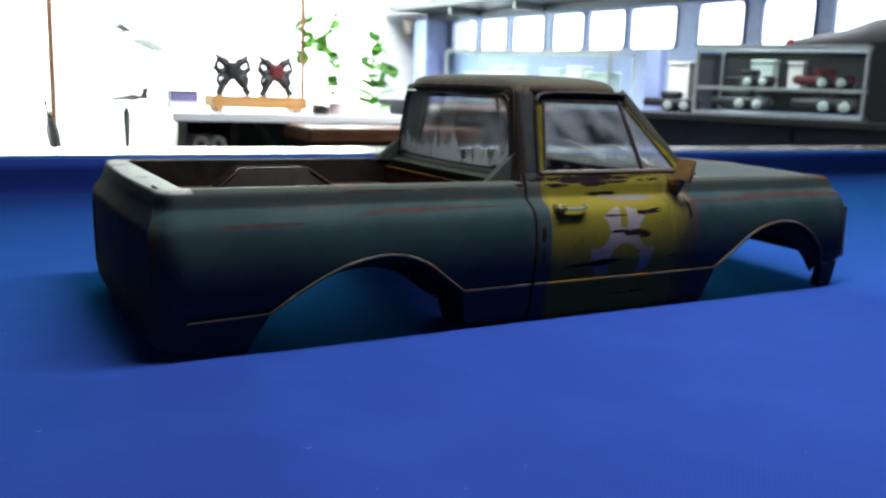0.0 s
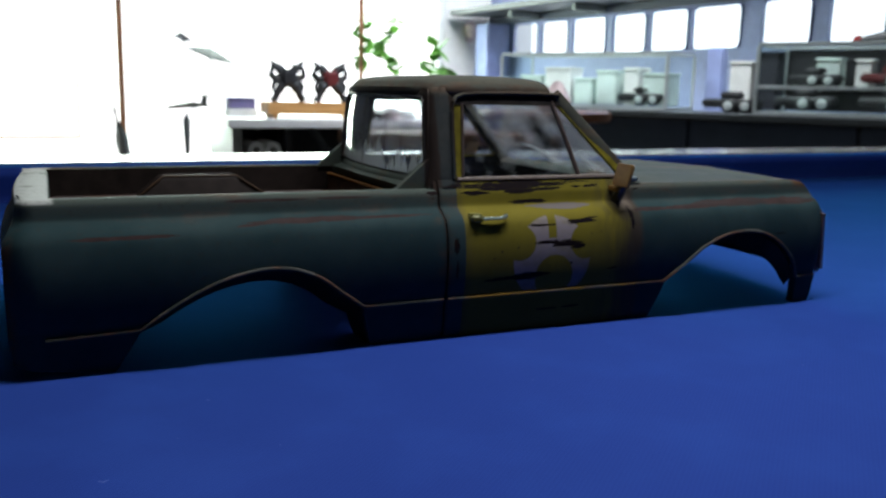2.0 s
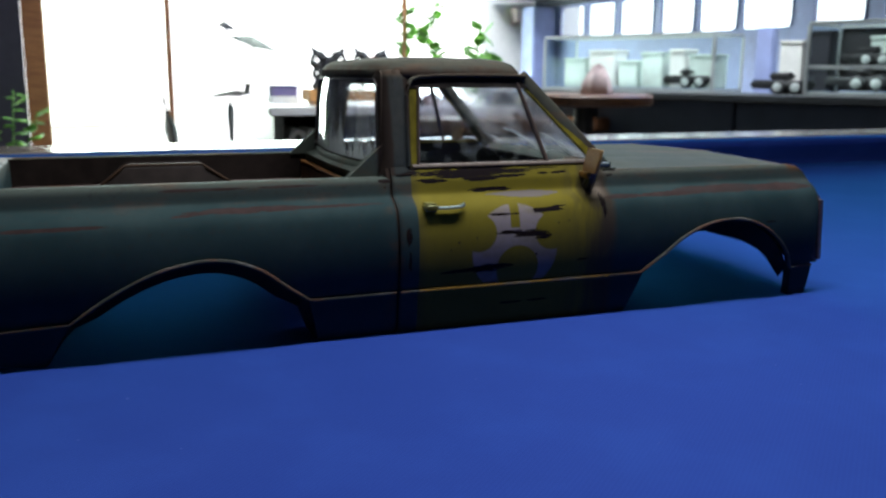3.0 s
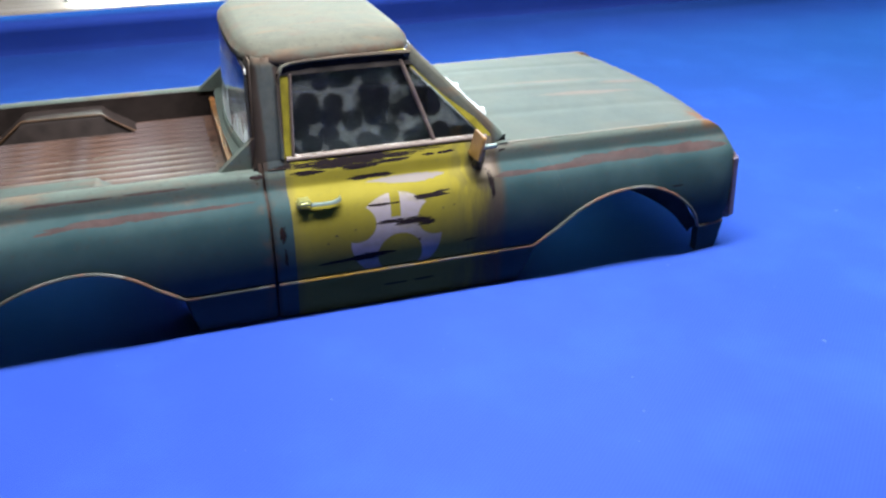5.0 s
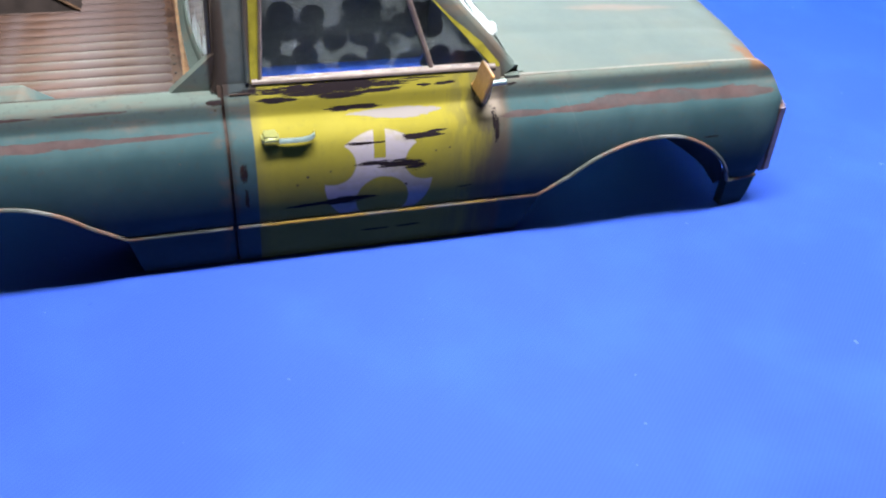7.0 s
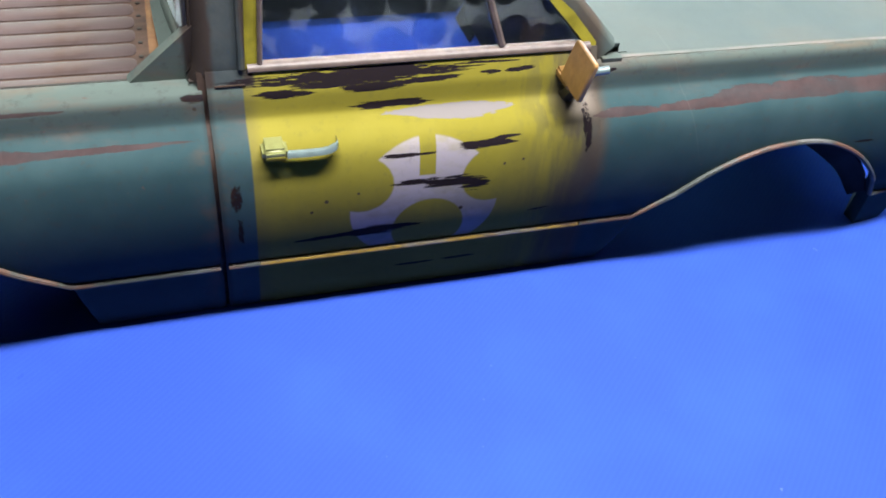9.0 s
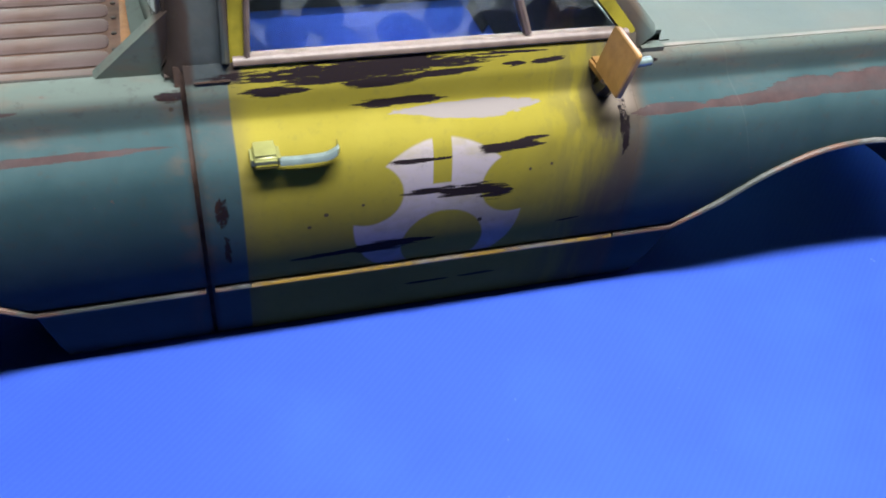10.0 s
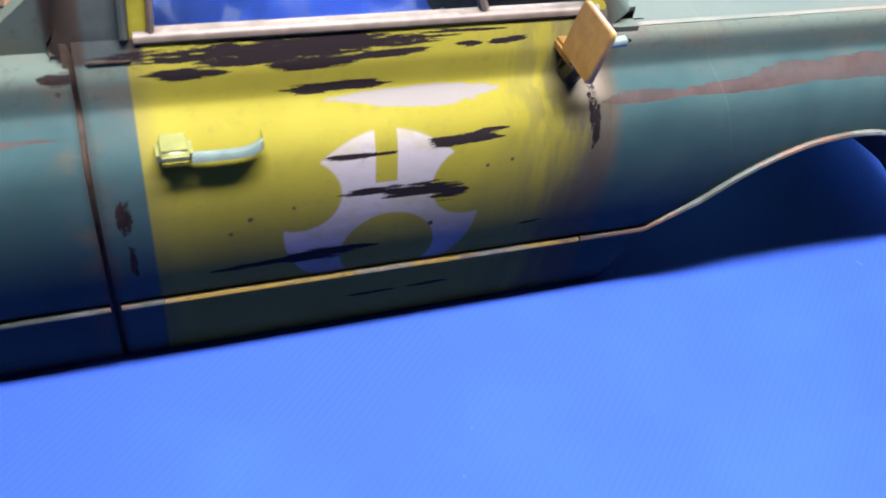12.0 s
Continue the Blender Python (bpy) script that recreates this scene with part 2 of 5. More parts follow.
    chips = [(0.044, 0.0887, 0.037, 0.0026, 0.008), (0.0190, 0.0846, 0.0095, 0.0012, 0.0), (0.0330, 0.0863, 0.0160, 0.0008, 0.0), (0.0500, 0.0851, 0.0125, 0.0015, 0.03),
             (0.0680, 0.0860, 0.0120, 0.0009, 0.02), (0.0860, 0.0899, 0.0120, 0.0004, 0.0), (0.0890, 0.0868, 0.0032, 0.0007, 0.0), (0.1005, 0.0872, 0.0050, 0.0008, 0.03),
             (0.0545, 0.0785, 0.0125, 0.0014, -0.01), (0.0860, 0.0670, 0.0095, 0.0015, 0.05), (0.0910, 0.0684, 0.0065, 0.0006, 0.05), (0.0560, 0.0656, 0.0068, 0.0007, 0.0),
             (0.0645, 0.0656, 0.0034, 0.0004, 0.03), (0.0625, 0.0552, 0.0095, 0.0011, 0.03), (0.0730, 0.0540, 0.0100, 0.0021, -0.01), (0.0825, 0.0522, 0.0050, 0.0026, 0.0),
             (0.0360, 0.0347, 0.0155, 0.0010, 0.05), (0.0475, 0.0352, 0.0100, 0.0022, 0.03), (0.0570, 0.0362, 0.0060, 0.0010, 0.0), (0.0640, 0.0127, 0.0075, 0.0005, 0.0),
             (0.0820, 0.0130, 0.0060, 0.0006, 0.03), (0.1100, 0.0365, 0.0040, 0.0004, 0.08), (0.1345, 0.0845, 0.0022, 0.0006, 0.2), (0.2480, 0.0520, 0.0045, 0.0005, 0.0), (-0.0085, 0.0850, 0.0040, 0.0012, 0.0)]
    near = n.step(y, -0.071, -0.073)
    tear = n.math("MULTIPLY", n.math("SUBTRACT", n.noise(620, 8, 0.80, stretch=(1.0, 1, 0.40), shift=(1, 1, 4)), 0.5), 8.0)
    torn = [ellipse(n, *c, tear) for c in ((0.1232, 0.0705, 0.0008, 0.0040), (0.1246, 0.0670, 0.0011, 0.0065), (0.0006, 0.0560, 0.0016, 0.0052), (0.0012, 0.0420, 0.0010, 0.0050))]
    chip = n.math("MULTIPLY", union(n, [ellipse(n, *c[:4], rag, c[4]) for c in chips] + torn), near)
    base = n.mix(chip, base, (0.0070, 0.0045, 0.0053))
    primer = n.math("MULTIPLY", ellipse(n, 0.0755, 0.0757, 0.0215, 0.0015, soft, -0.01), near)
    base = n.mix(n.math("MULTIPLY", primer, 0.9), base, (0.100, 0.087, 0.090))
    rusts = [(-0.064, 0.0737, 0.056, 0.0006, 0.004), (-0.084, 0.0736, 0.026, 0.0013, 0.0), (-0.112, 0.0727, 0.013, 0.0006, 0.06), (-0.106, 0.0842, 0.022, 0.0009, 0.0), (-0.063, 0.0842, 0.016, 0.0007, 0.0), (-0.180, 0.0690, 0.030, 0.0010, 0.0),
             (0.140, 0.0722, 0.014, 0.0012, 0.0), (0.176, 0.0724, 0.026, 0.0012, 0.010), (0.210, 0.0738, 0.032, 0.0021, 0.012), (0.258, 0.0737, 0.027, 0.0022, 0.0)]
    rust = n.math("MULTIPLY", union(n, [ellipse(n, *c[:4], scrape, c[4]) for c in rusts]), side)
    base = n.mix(n.math("MULTIPLY", rust, n.math("ADD", 0.72, n.math("MULTIPLY", n.step(drag, 0.35, 0.6), 0.23))), base, n.mix(n.step(mid, 0.35, 0.65), (0.026, 0.0155, 0.0150), (0.037, 0.0225, 0.0215)))
    # orange rust creeping out of the seam behind the cab, the tail corner and the bonnet lip
    creep = n.math("MULTIPLY", n.math("MULTIPLY", n.step(n.math("ABSOLUTE", n.math("ADD", x, 0.006)), 0.009, 0.001), n.step(mid, 0.46, 0.62)), n.step(z, 0.094, 0.084))
    tail = n.math("MULTIPLY", n.step(x, -0.2285, -0.2345), n.step(mid, 0.42, 0.6))
    lip = n.math("MULTIPLY", n.math("MULTIPLY", n.step(n.math("ADD", x, n.math("MULTIPLY", n.math("SUBTRACT", mid, 0.5), 0.02)), 0.267, 0.274), n.step(z, 0.080, 0.085)), n.step(n.math("ABSOLUTE", y), 0.064, 0.072))
    base = n.mix(n.math("MULTIPLY", union(n, [n.math("MULTIPLY", creep, 0.35), tail, lip]), 0.7), base, (0.085, 0.036, 0.013))
    # pale line along the bonnet edges: the crease highlight put into the colour
    edge_highlight = n.math("MULTIPLY", n.math("MULTIPLY", n.step(n.math("ABSOLUTE", n.math("SUBTRACT", n.math("ABSOLUTE", n.math("ADD", y, 0.002)), 0.0812)), 0.0011, 0.0004), n.step(z, 0.0840, 0.0855)), n.step(x, 0.138, 0.142))
    base = n.mix(n.math("MULTIPLY", edge_highlight, n.math("ADD", 0.25, n.math("MULTIPLY", n.step(drag, 0.40, 0.60), 0.30))), base, (0.135, 0.118, 0.105))
    # small knocks on the door and one long hairline on the wing
    dots = [ellipse(n, cx, cz, cr, cr, 0.0) for cx, cz, cr in ((0.0250, 0.0470, 0.0006), (0.0300, 0.0510, 0.0007), (0.0410, 0.0530, 0.0005), (0.0785, 0.0415, 0.0008), (0.0930, 0.0590, 0.0005), (0.1000, 0.0600, 0.0005), (-0.0090, 0.0820, 0.0006))]
    base = n.mix(n.math("MULTIPLY", union(n, dots), near), base, (0.030, 0.022, 0.016))
    off = n.math("ABSOLUTE", n.math("SUBTRACT", n.math("ADD", x, n.math("MULTIPLY", z, 0.35)), 0.1905))
    hair = n.math("MULTIPLY", n.math("MULTIPLY", n.step(off, 0.00035, 0.00012), n.step(z, 0.045, 0.060)), near)
    base = n.mix(n.math("MULTIPLY", hair, 0.05), base, (0.15, 0.15, 0.13))
    # pits of bare plastic
    pit = n.step(n.noise(420, 2), 0.745, 0.765)
    base = n.mix(n.math("MULTIPLY", n.math("MULTIPLY", pit, n.math("SUBTRACT", clean_top, n.math("MULTIPLY", door, 0.75))), 0.7), base, (0.05, 0.035, 0.03))
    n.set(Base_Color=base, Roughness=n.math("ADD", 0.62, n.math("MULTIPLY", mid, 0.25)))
    n.put(n.bsdf.inputs["Specular IOR Level"], 0.05)
    n.bump(n.math("ADD", n.math("MULTIPLY", fine, 0.25), n.math("MULTIPLY", n.math("MAXIMUM", chip, rust), -0.8)), 0.25, 0.0004)
    return n.mat


def bed_paint(name, scuff):
    """Brown rusty load bed with grey scuffs along the ribs."""
    n = Nodes(name)
    a = n.noise(70, 6, 0.6, stretch=(0.35, 1.6, 1))
    b = n.noise(25, 4)
    rust = n.mix(n.step(a, 0.35, 0.65), (0.026, 0.014, 0.010), (0.064, 0.035, 0.024))
    grey = n.mix(n.math("MULTIPLY", n.step(b, 0.62 - 0.34 * scuff, 0.80 - 0.32 * scuff), scuff), rust, (0.054, 0.040, 0.039))
    n.set(Base_Color=grey, Roughness=n.math("ADD", 0.42, n.math("MULTIPLY", a, 0.25)))
    n.put(n.bsdf.inputs["Specular IOR Level"], 0.06)
    n.bump(n.noise(500, 3), 0.2, 0.0004)
    return n.mat


def felt():
    """Blue pool cloth with a fine diagonal twill, chalk specks and worn sheen."""
    n = Nodes("blue_felt")
    big = n.noise(3.2, 4, shift=(0.4, 0.2, 0))
    fuzz = n.noise(1400, 3, 0.7)
    patch = n.noise(14, 4)
    c = n.mix(n.step(big, 0.3, 0.7), (0.0145, 0.0325, 0.180), (0.0180, 0.0385, 0.202))
    c = n.mix(n.math("MULTIPLY", n.step(patch, 0.42, 0.72), 0.34), c, (0.022, 0.055, 0.26))
    speck = n.step(n.noise(130, 2, shift=(1, 7, 0)), 0.735, 0.77)
    c = n.mix(n.math("MULTIPLY", speck, 0.45), c, (0.09, 0.125, 0.31))
    dark = n.step(n.noise(95, 2, shift=(5, 2, 0)), 0.775, 0.80)
    c = n.mix(n.math("MULTIPLY", dark, 0.4), c, (0.008, 0.022, 0.15))
    w = n.tree.nodes.new("ShaderNodeTexWave")
    w.wave_type, w.bands_direction = "BANDS", "DIAGONAL"
    n.put(w.inputs["Vector"], n.coord((1, -1.15, 0)))
    w.inputs["Scale"].default_value, w.inputs["Distortion"].default_value = 210, 0.6
    w.inputs["Detail Scale"].default_value = 3.0
    c = n.mix(n.math("MULTIPLY", w.outputs["Fac"], 0.11), c, (0.026, 0.062, 0.27))
    n.set(Base_Color=c, Roughness=0.9)
    n.put(n.bsdf.inputs["Specular IOR Level"], 0.0)
    n.set(Sheen_Weight=0.33, Sheen_Roughness=0.35, Sheen_Tint=(0.02, 0.38, 0.90))
    n.bump(n.math("ADD", w.outputs["Fac"], n.math("MULTIPLY", fuzz, 0.9)), 0.12, 0.0003)
    return n.mat


def dirty_glass(name, veins, streaks):
    """Clear plastic with a milky film: dried drops in veins, or grass-like streaks rising from the lower edge."""
    n = Nodes(name)
    x, y, z = n.xyz()
    cloud = n.noise(38, 4, 0.6, shift=(2, 1, 0))
    if veins:
        e = n.voronoi(96, "F1", stretch=(1, 1, 1.1))
        film = n.step(n.math("ADD", e, n.math("MULTIPLY", n.math("SUBTRACT", n.noise(260, 5, 0.65), 0.5), 0.16)), 0.565, 0.595)
        film = n.math("MULTIPLY", film, n.step(cloud, 0.34, 0.50))
        fleck = n.step(n.noise(1500, 2, shift=(0, 4, 1)), 0.74, 0.78)
        film = n.math("ADD", film, n.math("MULTIPLY", n.math("MULTIPLY", fleck, n.step(n.noise(60, 3, shift=(6, 0, 2)), 0.50, 0.62)), 3.0))
    else:
        film = n.step(cloud, 0.34, 0.62)
    if streaks:
        tall = n.noise(120, 3, 0.6, stretch=(1, 1, 0.10))
        rise = n.math("ADD", n.math("MULTIPLY", n.math("SUBTRACT", tall, 0.5), 0.07), 0.107)
        film = n.math("MAXIMUM", n.math("MULTIPLY", film, 0.25), n.step(n.math("SUBTRACT", rise, z), 0.0, 0.008))
    film = n.math("ADD", n.math("MULTIPLY", film, 0.027 if veins else (0.50 if streaks else 0.12)), n.math("MULTIPLY", cloud, 0.002), clamp=True)
    n.set(Base_Color=(0.66, 0.67, 0.73) if veins else (0.97, 0.98, 0.98), Roughness=0.03, IOR=1.5)
    n.put(n.bsdf.inputs["Transmission Weight"], 1.0)
    milk = n.tree.nodes.new("ShaderNodeBsdfDiffuse")
    milk.inputs["Color"].default_value = (0.62, 0.66, 0.68, 1)
    through_film = n.tree.nodes.new("ShaderNodeBsdfTranslucent")
    through_film.inputs["Color"].default_value = (0.62, 0.66, 0.68, 1)
    haze = n.tree.nodes.new("ShaderNodeMixShader")
    n.tree.links.new(milk.outputs[0], haze.inputs[1])
    n.tree.links.new(through_film.outputs[0], haze.inputs[2])
    mixer = n.tree.nodes.new("ShaderNodeMixShader")
    n.put(mixer.inputs[0], film)
    n.tree.links.new(n.bsdf.outputs[0], mixer.inputs[1])
    n.tree.links.new(haze.outputs[0], mixer.inputs[2])
    n.tree.links.new(mixer.outputs[0], n.out.inputs["Surface"])
    return n.mat


def clear_glass(name, tint=(0.9, 0.97, 0.95)):
    n = Nodes(name)
    n.set(Base_Color=tint, Roughness=0.02, IOR=1.3)
    n.put(n.bsdf.inputs["Transmission Weight"], 1.0)
    return n.mat


def wood(name, light, dark, scale=9.0, rough=0.4):
    n = Nodes(name)
    g = n.noise(scale, 5, 0.6, stretch=(1, 9, 9), distort=0.8)
    f = n.noise(scale * 14, 3, stretch=(0.4, 3, 3))
    c = n.mix(n.step(g, 0.32, 0.68), dark, light)
    n.set(Base_Color=n.mix(n.math("MULTIPLY", f, 0.25), c, dark), Roughness=rough)
    n.bump(g, 0.12, 0.001)
    return n.mat


def worn_edge(name, colour):
    """A rubbed raised edge, bright in stretches with rust in between."""
    n = Nodes(name)
    a = n.noise(70, 5, 0.6, stretch=(0.6, 1, 1))
    c = n.mix(n.step(a, 0.48, 0.58), colour, (0.060, 0.032, 0.022))
    c = n.mix(n.math("MULTIPLY", n.step(n.noise(55, 4, 0.6, stretch=(0.5, 1, 1), shift=(2, 0, 5)), 0.54, 0.64), 0.8), c, (0.080, 0.078, 0.074))
    c = n.mix(n.math("MULTIPLY", n.step(n.noise(420, 3), 0.5, 0.7), 0.5), c, (0.035, 0.030, 0.028))
    n.set(Base_Color=c, Roughness=0.5)
    n.put(n.bsdf.inputs["Specular IOR Level"], 0.15)
    n.bump(a, 0.3, 0.0004)
    return n.mat


M_BODY, M_BED, M_RIB, M_FELT = truck_paint(), bed_paint("rusty_bed_paint", 0.25), bed_paint("scuffed_rib_paint", 0.8), felt()
M_SIDE_GLASS = dirty_glass("smeared_side_glass", True, False)
M_REAR_GLASS = dirty_glass("streaked_rear_glass", False, True)
M_SCREEN = dirty_glass("hazy_windscreen", False, False)
M_EDGE = worn_edge("worn_silver_edge", (0.030, 0.033, 0.029))
M_EDGE_YELLOW = worn_edge("worn_yellow_edge", (0.150, 0.088, 0.013))
M_BEIGE = plain("copper_beige_trim", (0.052, 0.037, 0.031), 0.45, 0.1, 300, 0.3, gloss=0.25)
M_YELLOW = plain("yellow_frame_paint", (0.105, 0.087, 0.009), 0.5, 0.0, 120, 0.5, gloss=0.10)
M_MIRROR = plain("gold_mirror_plate", (0.25, 0.135, 0.045), 0.36, 0.7, 260, 0.22)
M_BLACK = plain("black_plastic", (0.014, 0.013, 0.013), 0.38, 0.0, 300, 0.3)
M_CHROME = plain("chrome_over_yellow", (0.12, 0.155, 0.148), 0.30, 0.5, 220, 0.25, 0.05)
M_YCHROME = plain("yellow_tinted_chrome", (0.13, 0.13, 0.045), 0.34, 0.35, 220, 0.3, 0.05)
M_SEAM = plain("rusty_seam_edge", (0.021, 0.0135, 0.0105), 0.6, 0.0, 160, 0.7, gloss=0.05)
M_RUST = plain("orange_rust", (0.12, 0.054, 0.018), 0.55, 0.0, 160, 0.45, 0.4, gloss=0.1)
M_DARKRUST = plain("dark_orange_rust", (0.036, 0.019, 0.010), 0.6, 0.0, 160, 0.5, gloss=0.1)
M_DARKRED = plain("dark_red_plastic", (0.13, 0.018, 0.02), 0.5, 0, 40, 0.3)
M_BEZEL = plain("dark_copper_bezel", (0.075, 0.045, 0.04), 0.4, 0.3, 220, 0.5)
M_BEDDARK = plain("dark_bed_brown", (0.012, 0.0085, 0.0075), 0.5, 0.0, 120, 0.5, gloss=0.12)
M_HEADER_SHADE = plain("header_shade_black", (0.013, 0.0105, 0.0095), 0.6, 0.0, 160, 0.6, gloss=0.1)
M_INSIDE = plain("dark_shell_inside", (0.009, 0.012, 0.013), 0.6, 0.0, 120, 0.3, gloss=0.08)
M_WIPER = plain("clear_grey_wiper", (0.26, 0.28, 0.28), 0.3, 0.0, 200, 0.2)
M_RAILWOOD = wood("lacquered_rail_wood", (0.42, 0.36, 0.30), (0.26, 0.21, 0.17), 6, 0.16)
M_POCKET = plain("grey_steel_dots", (0.6, 0.6, 0.62), 0.25, 0.8)
M_WALL = plain("white_plaster", (0.78, 0.77, 0.74), 0.8, 0, 30, 0.06)
M_BLUEWALL = plain("blue_painted_wall", (0.27, 0.32, 0.56), 0.6, 0, 18, 0.15)
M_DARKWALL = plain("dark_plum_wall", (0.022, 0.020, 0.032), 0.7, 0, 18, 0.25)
M_COUNTER = plain("grey_counter_laminate", (0.036, 0.041, 0.046), 0.45, 0, 25, 0.2)
M_COUNTERFRONT = plain("slate_blue_panel", (0.034, 0.050, 0.085), 0.55, 0, 16, 0.2)
M_FLOOR = plain("grey_floor_tile", (0.11, 0.105, 0.10), 0.35, 0, 12, 0.15)
M_CEILING = plain("dark_ceiling_board", (0.07, 0.07, 0.075), 0.85, 0, 14, 0.06)
M_FRAMEWOOD = wood("orange_brown_window_wood", (0.34, 0.15, 0.06), (0.20, 0.08, 0.035), 7, 0.45)
M_TABLEWOOD = wood("dark_walnut", (0.17, 0.075, 0.032), (0.075, 0.032, 0.016), 8, 0.35)
M_SHELFWOOD = wood("amber_pine", (0.62, 0.33, 0.12), (0.45, 0.22, 0.07), 8, 0.45)
M_WHITE = plain("white_laminate", (0.80, 0.80, 0.79), 0.4, 0, 25, 0.05)
M_MATTBLACK = plain("matt_black", (0.012, 0.013, 0.016), 0.55, 0, 40, 0.3)
M_GREYMETAL = plain("grey_painted_metal", (0.20, 0.215, 0.21), 0.4, 0.4, 50, 0.2)
M_ALU = plain("grey_aluminium", (0.50, 0.54, 0.54), 0.35, 0.3, 50, 0.1)
M_GLASS = clear_glass("clear_shop_glass")
M_LEAF = plain("green_leaf", (0.09, 0.27, 0.02), 0.5, 0, 40, 0.4)
M_PAPER = plain("white_paper", (0.78, 0.78, 0.76), 0.8, 0, 40, 0.08)
M_RED = plain("red_plastic", (0.36, 0.03, 0.03), 0.35, 0, 40, 0.2)
M_PINK = plain("pale_pink_cloth", (0.62, 0.50, 0.50), 0.8, 0, 30, 0.15)
M_LILAC = plain("lilac_card", (0.15, 0.13, 0.28), 0.7, 0, 30, 0.1)
M_SHOP = plain("shop_model_grey", (0.020, 0.021, 0.024), 0.45, 0, 40, 0.4)
M_SHOPLIGHT = plain("pale_green_card", (0.66, 0.76, 0.72), 0.7, 0, 10, 0.3)
M_DAY = glowing("daylight_outside", (1.0, 1.0, 1.0), 4.0)
M_DAYCOOL = glowing("cool_daylight_outside", (0.95, 0.98, 1.0), 4.0)


# ---- mesh helpers ----
def link_mesh(name, bm, material, smooth=True, out=None):
    bmesh.ops.recalc_face_normals(bm, faces=bm.faces)
    if out is not None and sum((f.normal * f.calc_area() for f in bm.faces), Vector()).dot(Vector(out)) < 0:
        bmesh.ops.reverse_faces(bm, faces=bm.faces)
    me = bpy.data.meshes.new(name)
    bm.to_mesh(me)
    bm.free()
    for m in material if isinstance(material, (list, tuple)) else [material]:
        me.materials.append(m)
    if smooth:
        me.shade_smooth()
        me.set_sharp_from_angle(angle=radians(38))
    return new(name, me)


def part(name, bm, material, parent, label="", smooth=True, out=None):
    """A mesh under a thing or a part. out: the way in which an open sheet faces."""
    ob = link_mesh(name, bm, material, smooth, out)
    ob.parent = parent
    if label:
        ob["label"] = label
    return ob


def thing(name, label, category, group="", kind="", at=(0, 0, 0), turn=0.0, room=True):
    ob = new(name)
    ob.empty_display_size = 0.05
    ob.matrix_world = (PLACE if room else Matrix()) @ pose(*at, 0, 0, turn)
    return tagged(ob, label, category, group, kind)


def solid(ob, thickness, offset=-1.0, lining=None, crisp=True):
    m = ob.modifiers.new("thickness", "SOLIDIFY")
    if lining:
        ob.data.materials.append(lining)
        m.material_offset = 1
    m.thickness, m.offset, m.use_even_offset = thickness, offset, False
    if crisp:
        cut = ob.modifiers.new("crisp_rim", "EDGE_SPLIT")
        cut.split_angle = radians(50)
    return ob


def patch(bm, rows, close=False):
    """A sheet through rows of points."""
    grid = [[bm.verts.new(p) for p in row] for row in rows]
    for a, b in zip(grid, grid[1:]):
        n = len(a)
        for i in range(n if close else n - 1):
            j = (i + 1) % n
            bm.faces.new((a[i], a[j], b[j], b[i]))
    return grid


def clean(bm, dist=1e-5):
    bmesh.ops.remove_doubles(bm, verts=bm.verts, dist=dist)
    bmesh.ops.dissolve_degenerate(bm, edges=bm.edges, dist=dist)
    return bm


def box(bm, lo, hi, bevel=0.0, m=None, segments=2):
    """A box between two corners, with rounded edges."""
    size = [h - l for l, h in zip(lo, hi)]
    mid = [(h + l) / 2 for l, h in zip(lo, hi)]
    mat = Matrix.Translation(mid) @ Matrix.Diagonal((*size, 1))
    made = bmesh.ops.create_cube(bm, size=1, matrix=mat)["verts"]
    if bevel:
        edges = list({e for v in made for e in v.link_edges})
        r = bmesh.ops.bevel(bm, geom=edges, offset=bevel, segments=segments, affect="EDGES", clamp_overlap=True)
        made = list({v for f in r["faces"] for v in f.verts} | {v for v in made if v.is_valid})
    if m is not None:
        bmesh.ops.transform(bm, matrix=m, verts=made)
    return made


def boxed(lo, hi, bevel=0.0, segments=2):
    bm = bmesh.new()
    box(bm, lo, hi, bevel, None, segments)
    return bm


def sweep(bm, path, radius, sides=8, ends=True, flat=1.0):
    """A tube along a path; radius is a number or one for each point."""
    path = [Vector(p) for p in path]
    rings = []
    up = Vector((0, 0, 1))
    for i, p in enumerate(path):
        d = (path[min(i + 1, len(path) - 1)] - path[max(i - 1, 0)]).normalized()
        a = d.cross(up if abs(d.z) < 0.95 else Vector((0, 1, 0))).normalized()
        b = a.cross(d).normalized()
        r = radius[i] if isinstance(radius, (list, tuple)) else radius
        rings.append([p + a * math.cos(q) * r * flat + b * math.sin(q) * r for q in (2 * math.pi * k / sides for k in range(sides))])
    grid = patch(bm, rings, close=True)
    if ends:
        bm.faces.new(grid[0])
        bm.faces.new(grid[-1])
    return grid


def lathe(bm, profile, steps=24, m=None):
    rows = []
    for k in range(steps):
        q = 2 * math.pi * k / steps
        rows.append([Vector((r * math.cos(q), r * math.sin(q), z)) for r, z in profile])
    rows.append(rows[0])
    if m is not None:
        rows = [[m @ p for p in row] for row in rows]
    patch(bm, rows)
    return clean(bm, 1e-6)


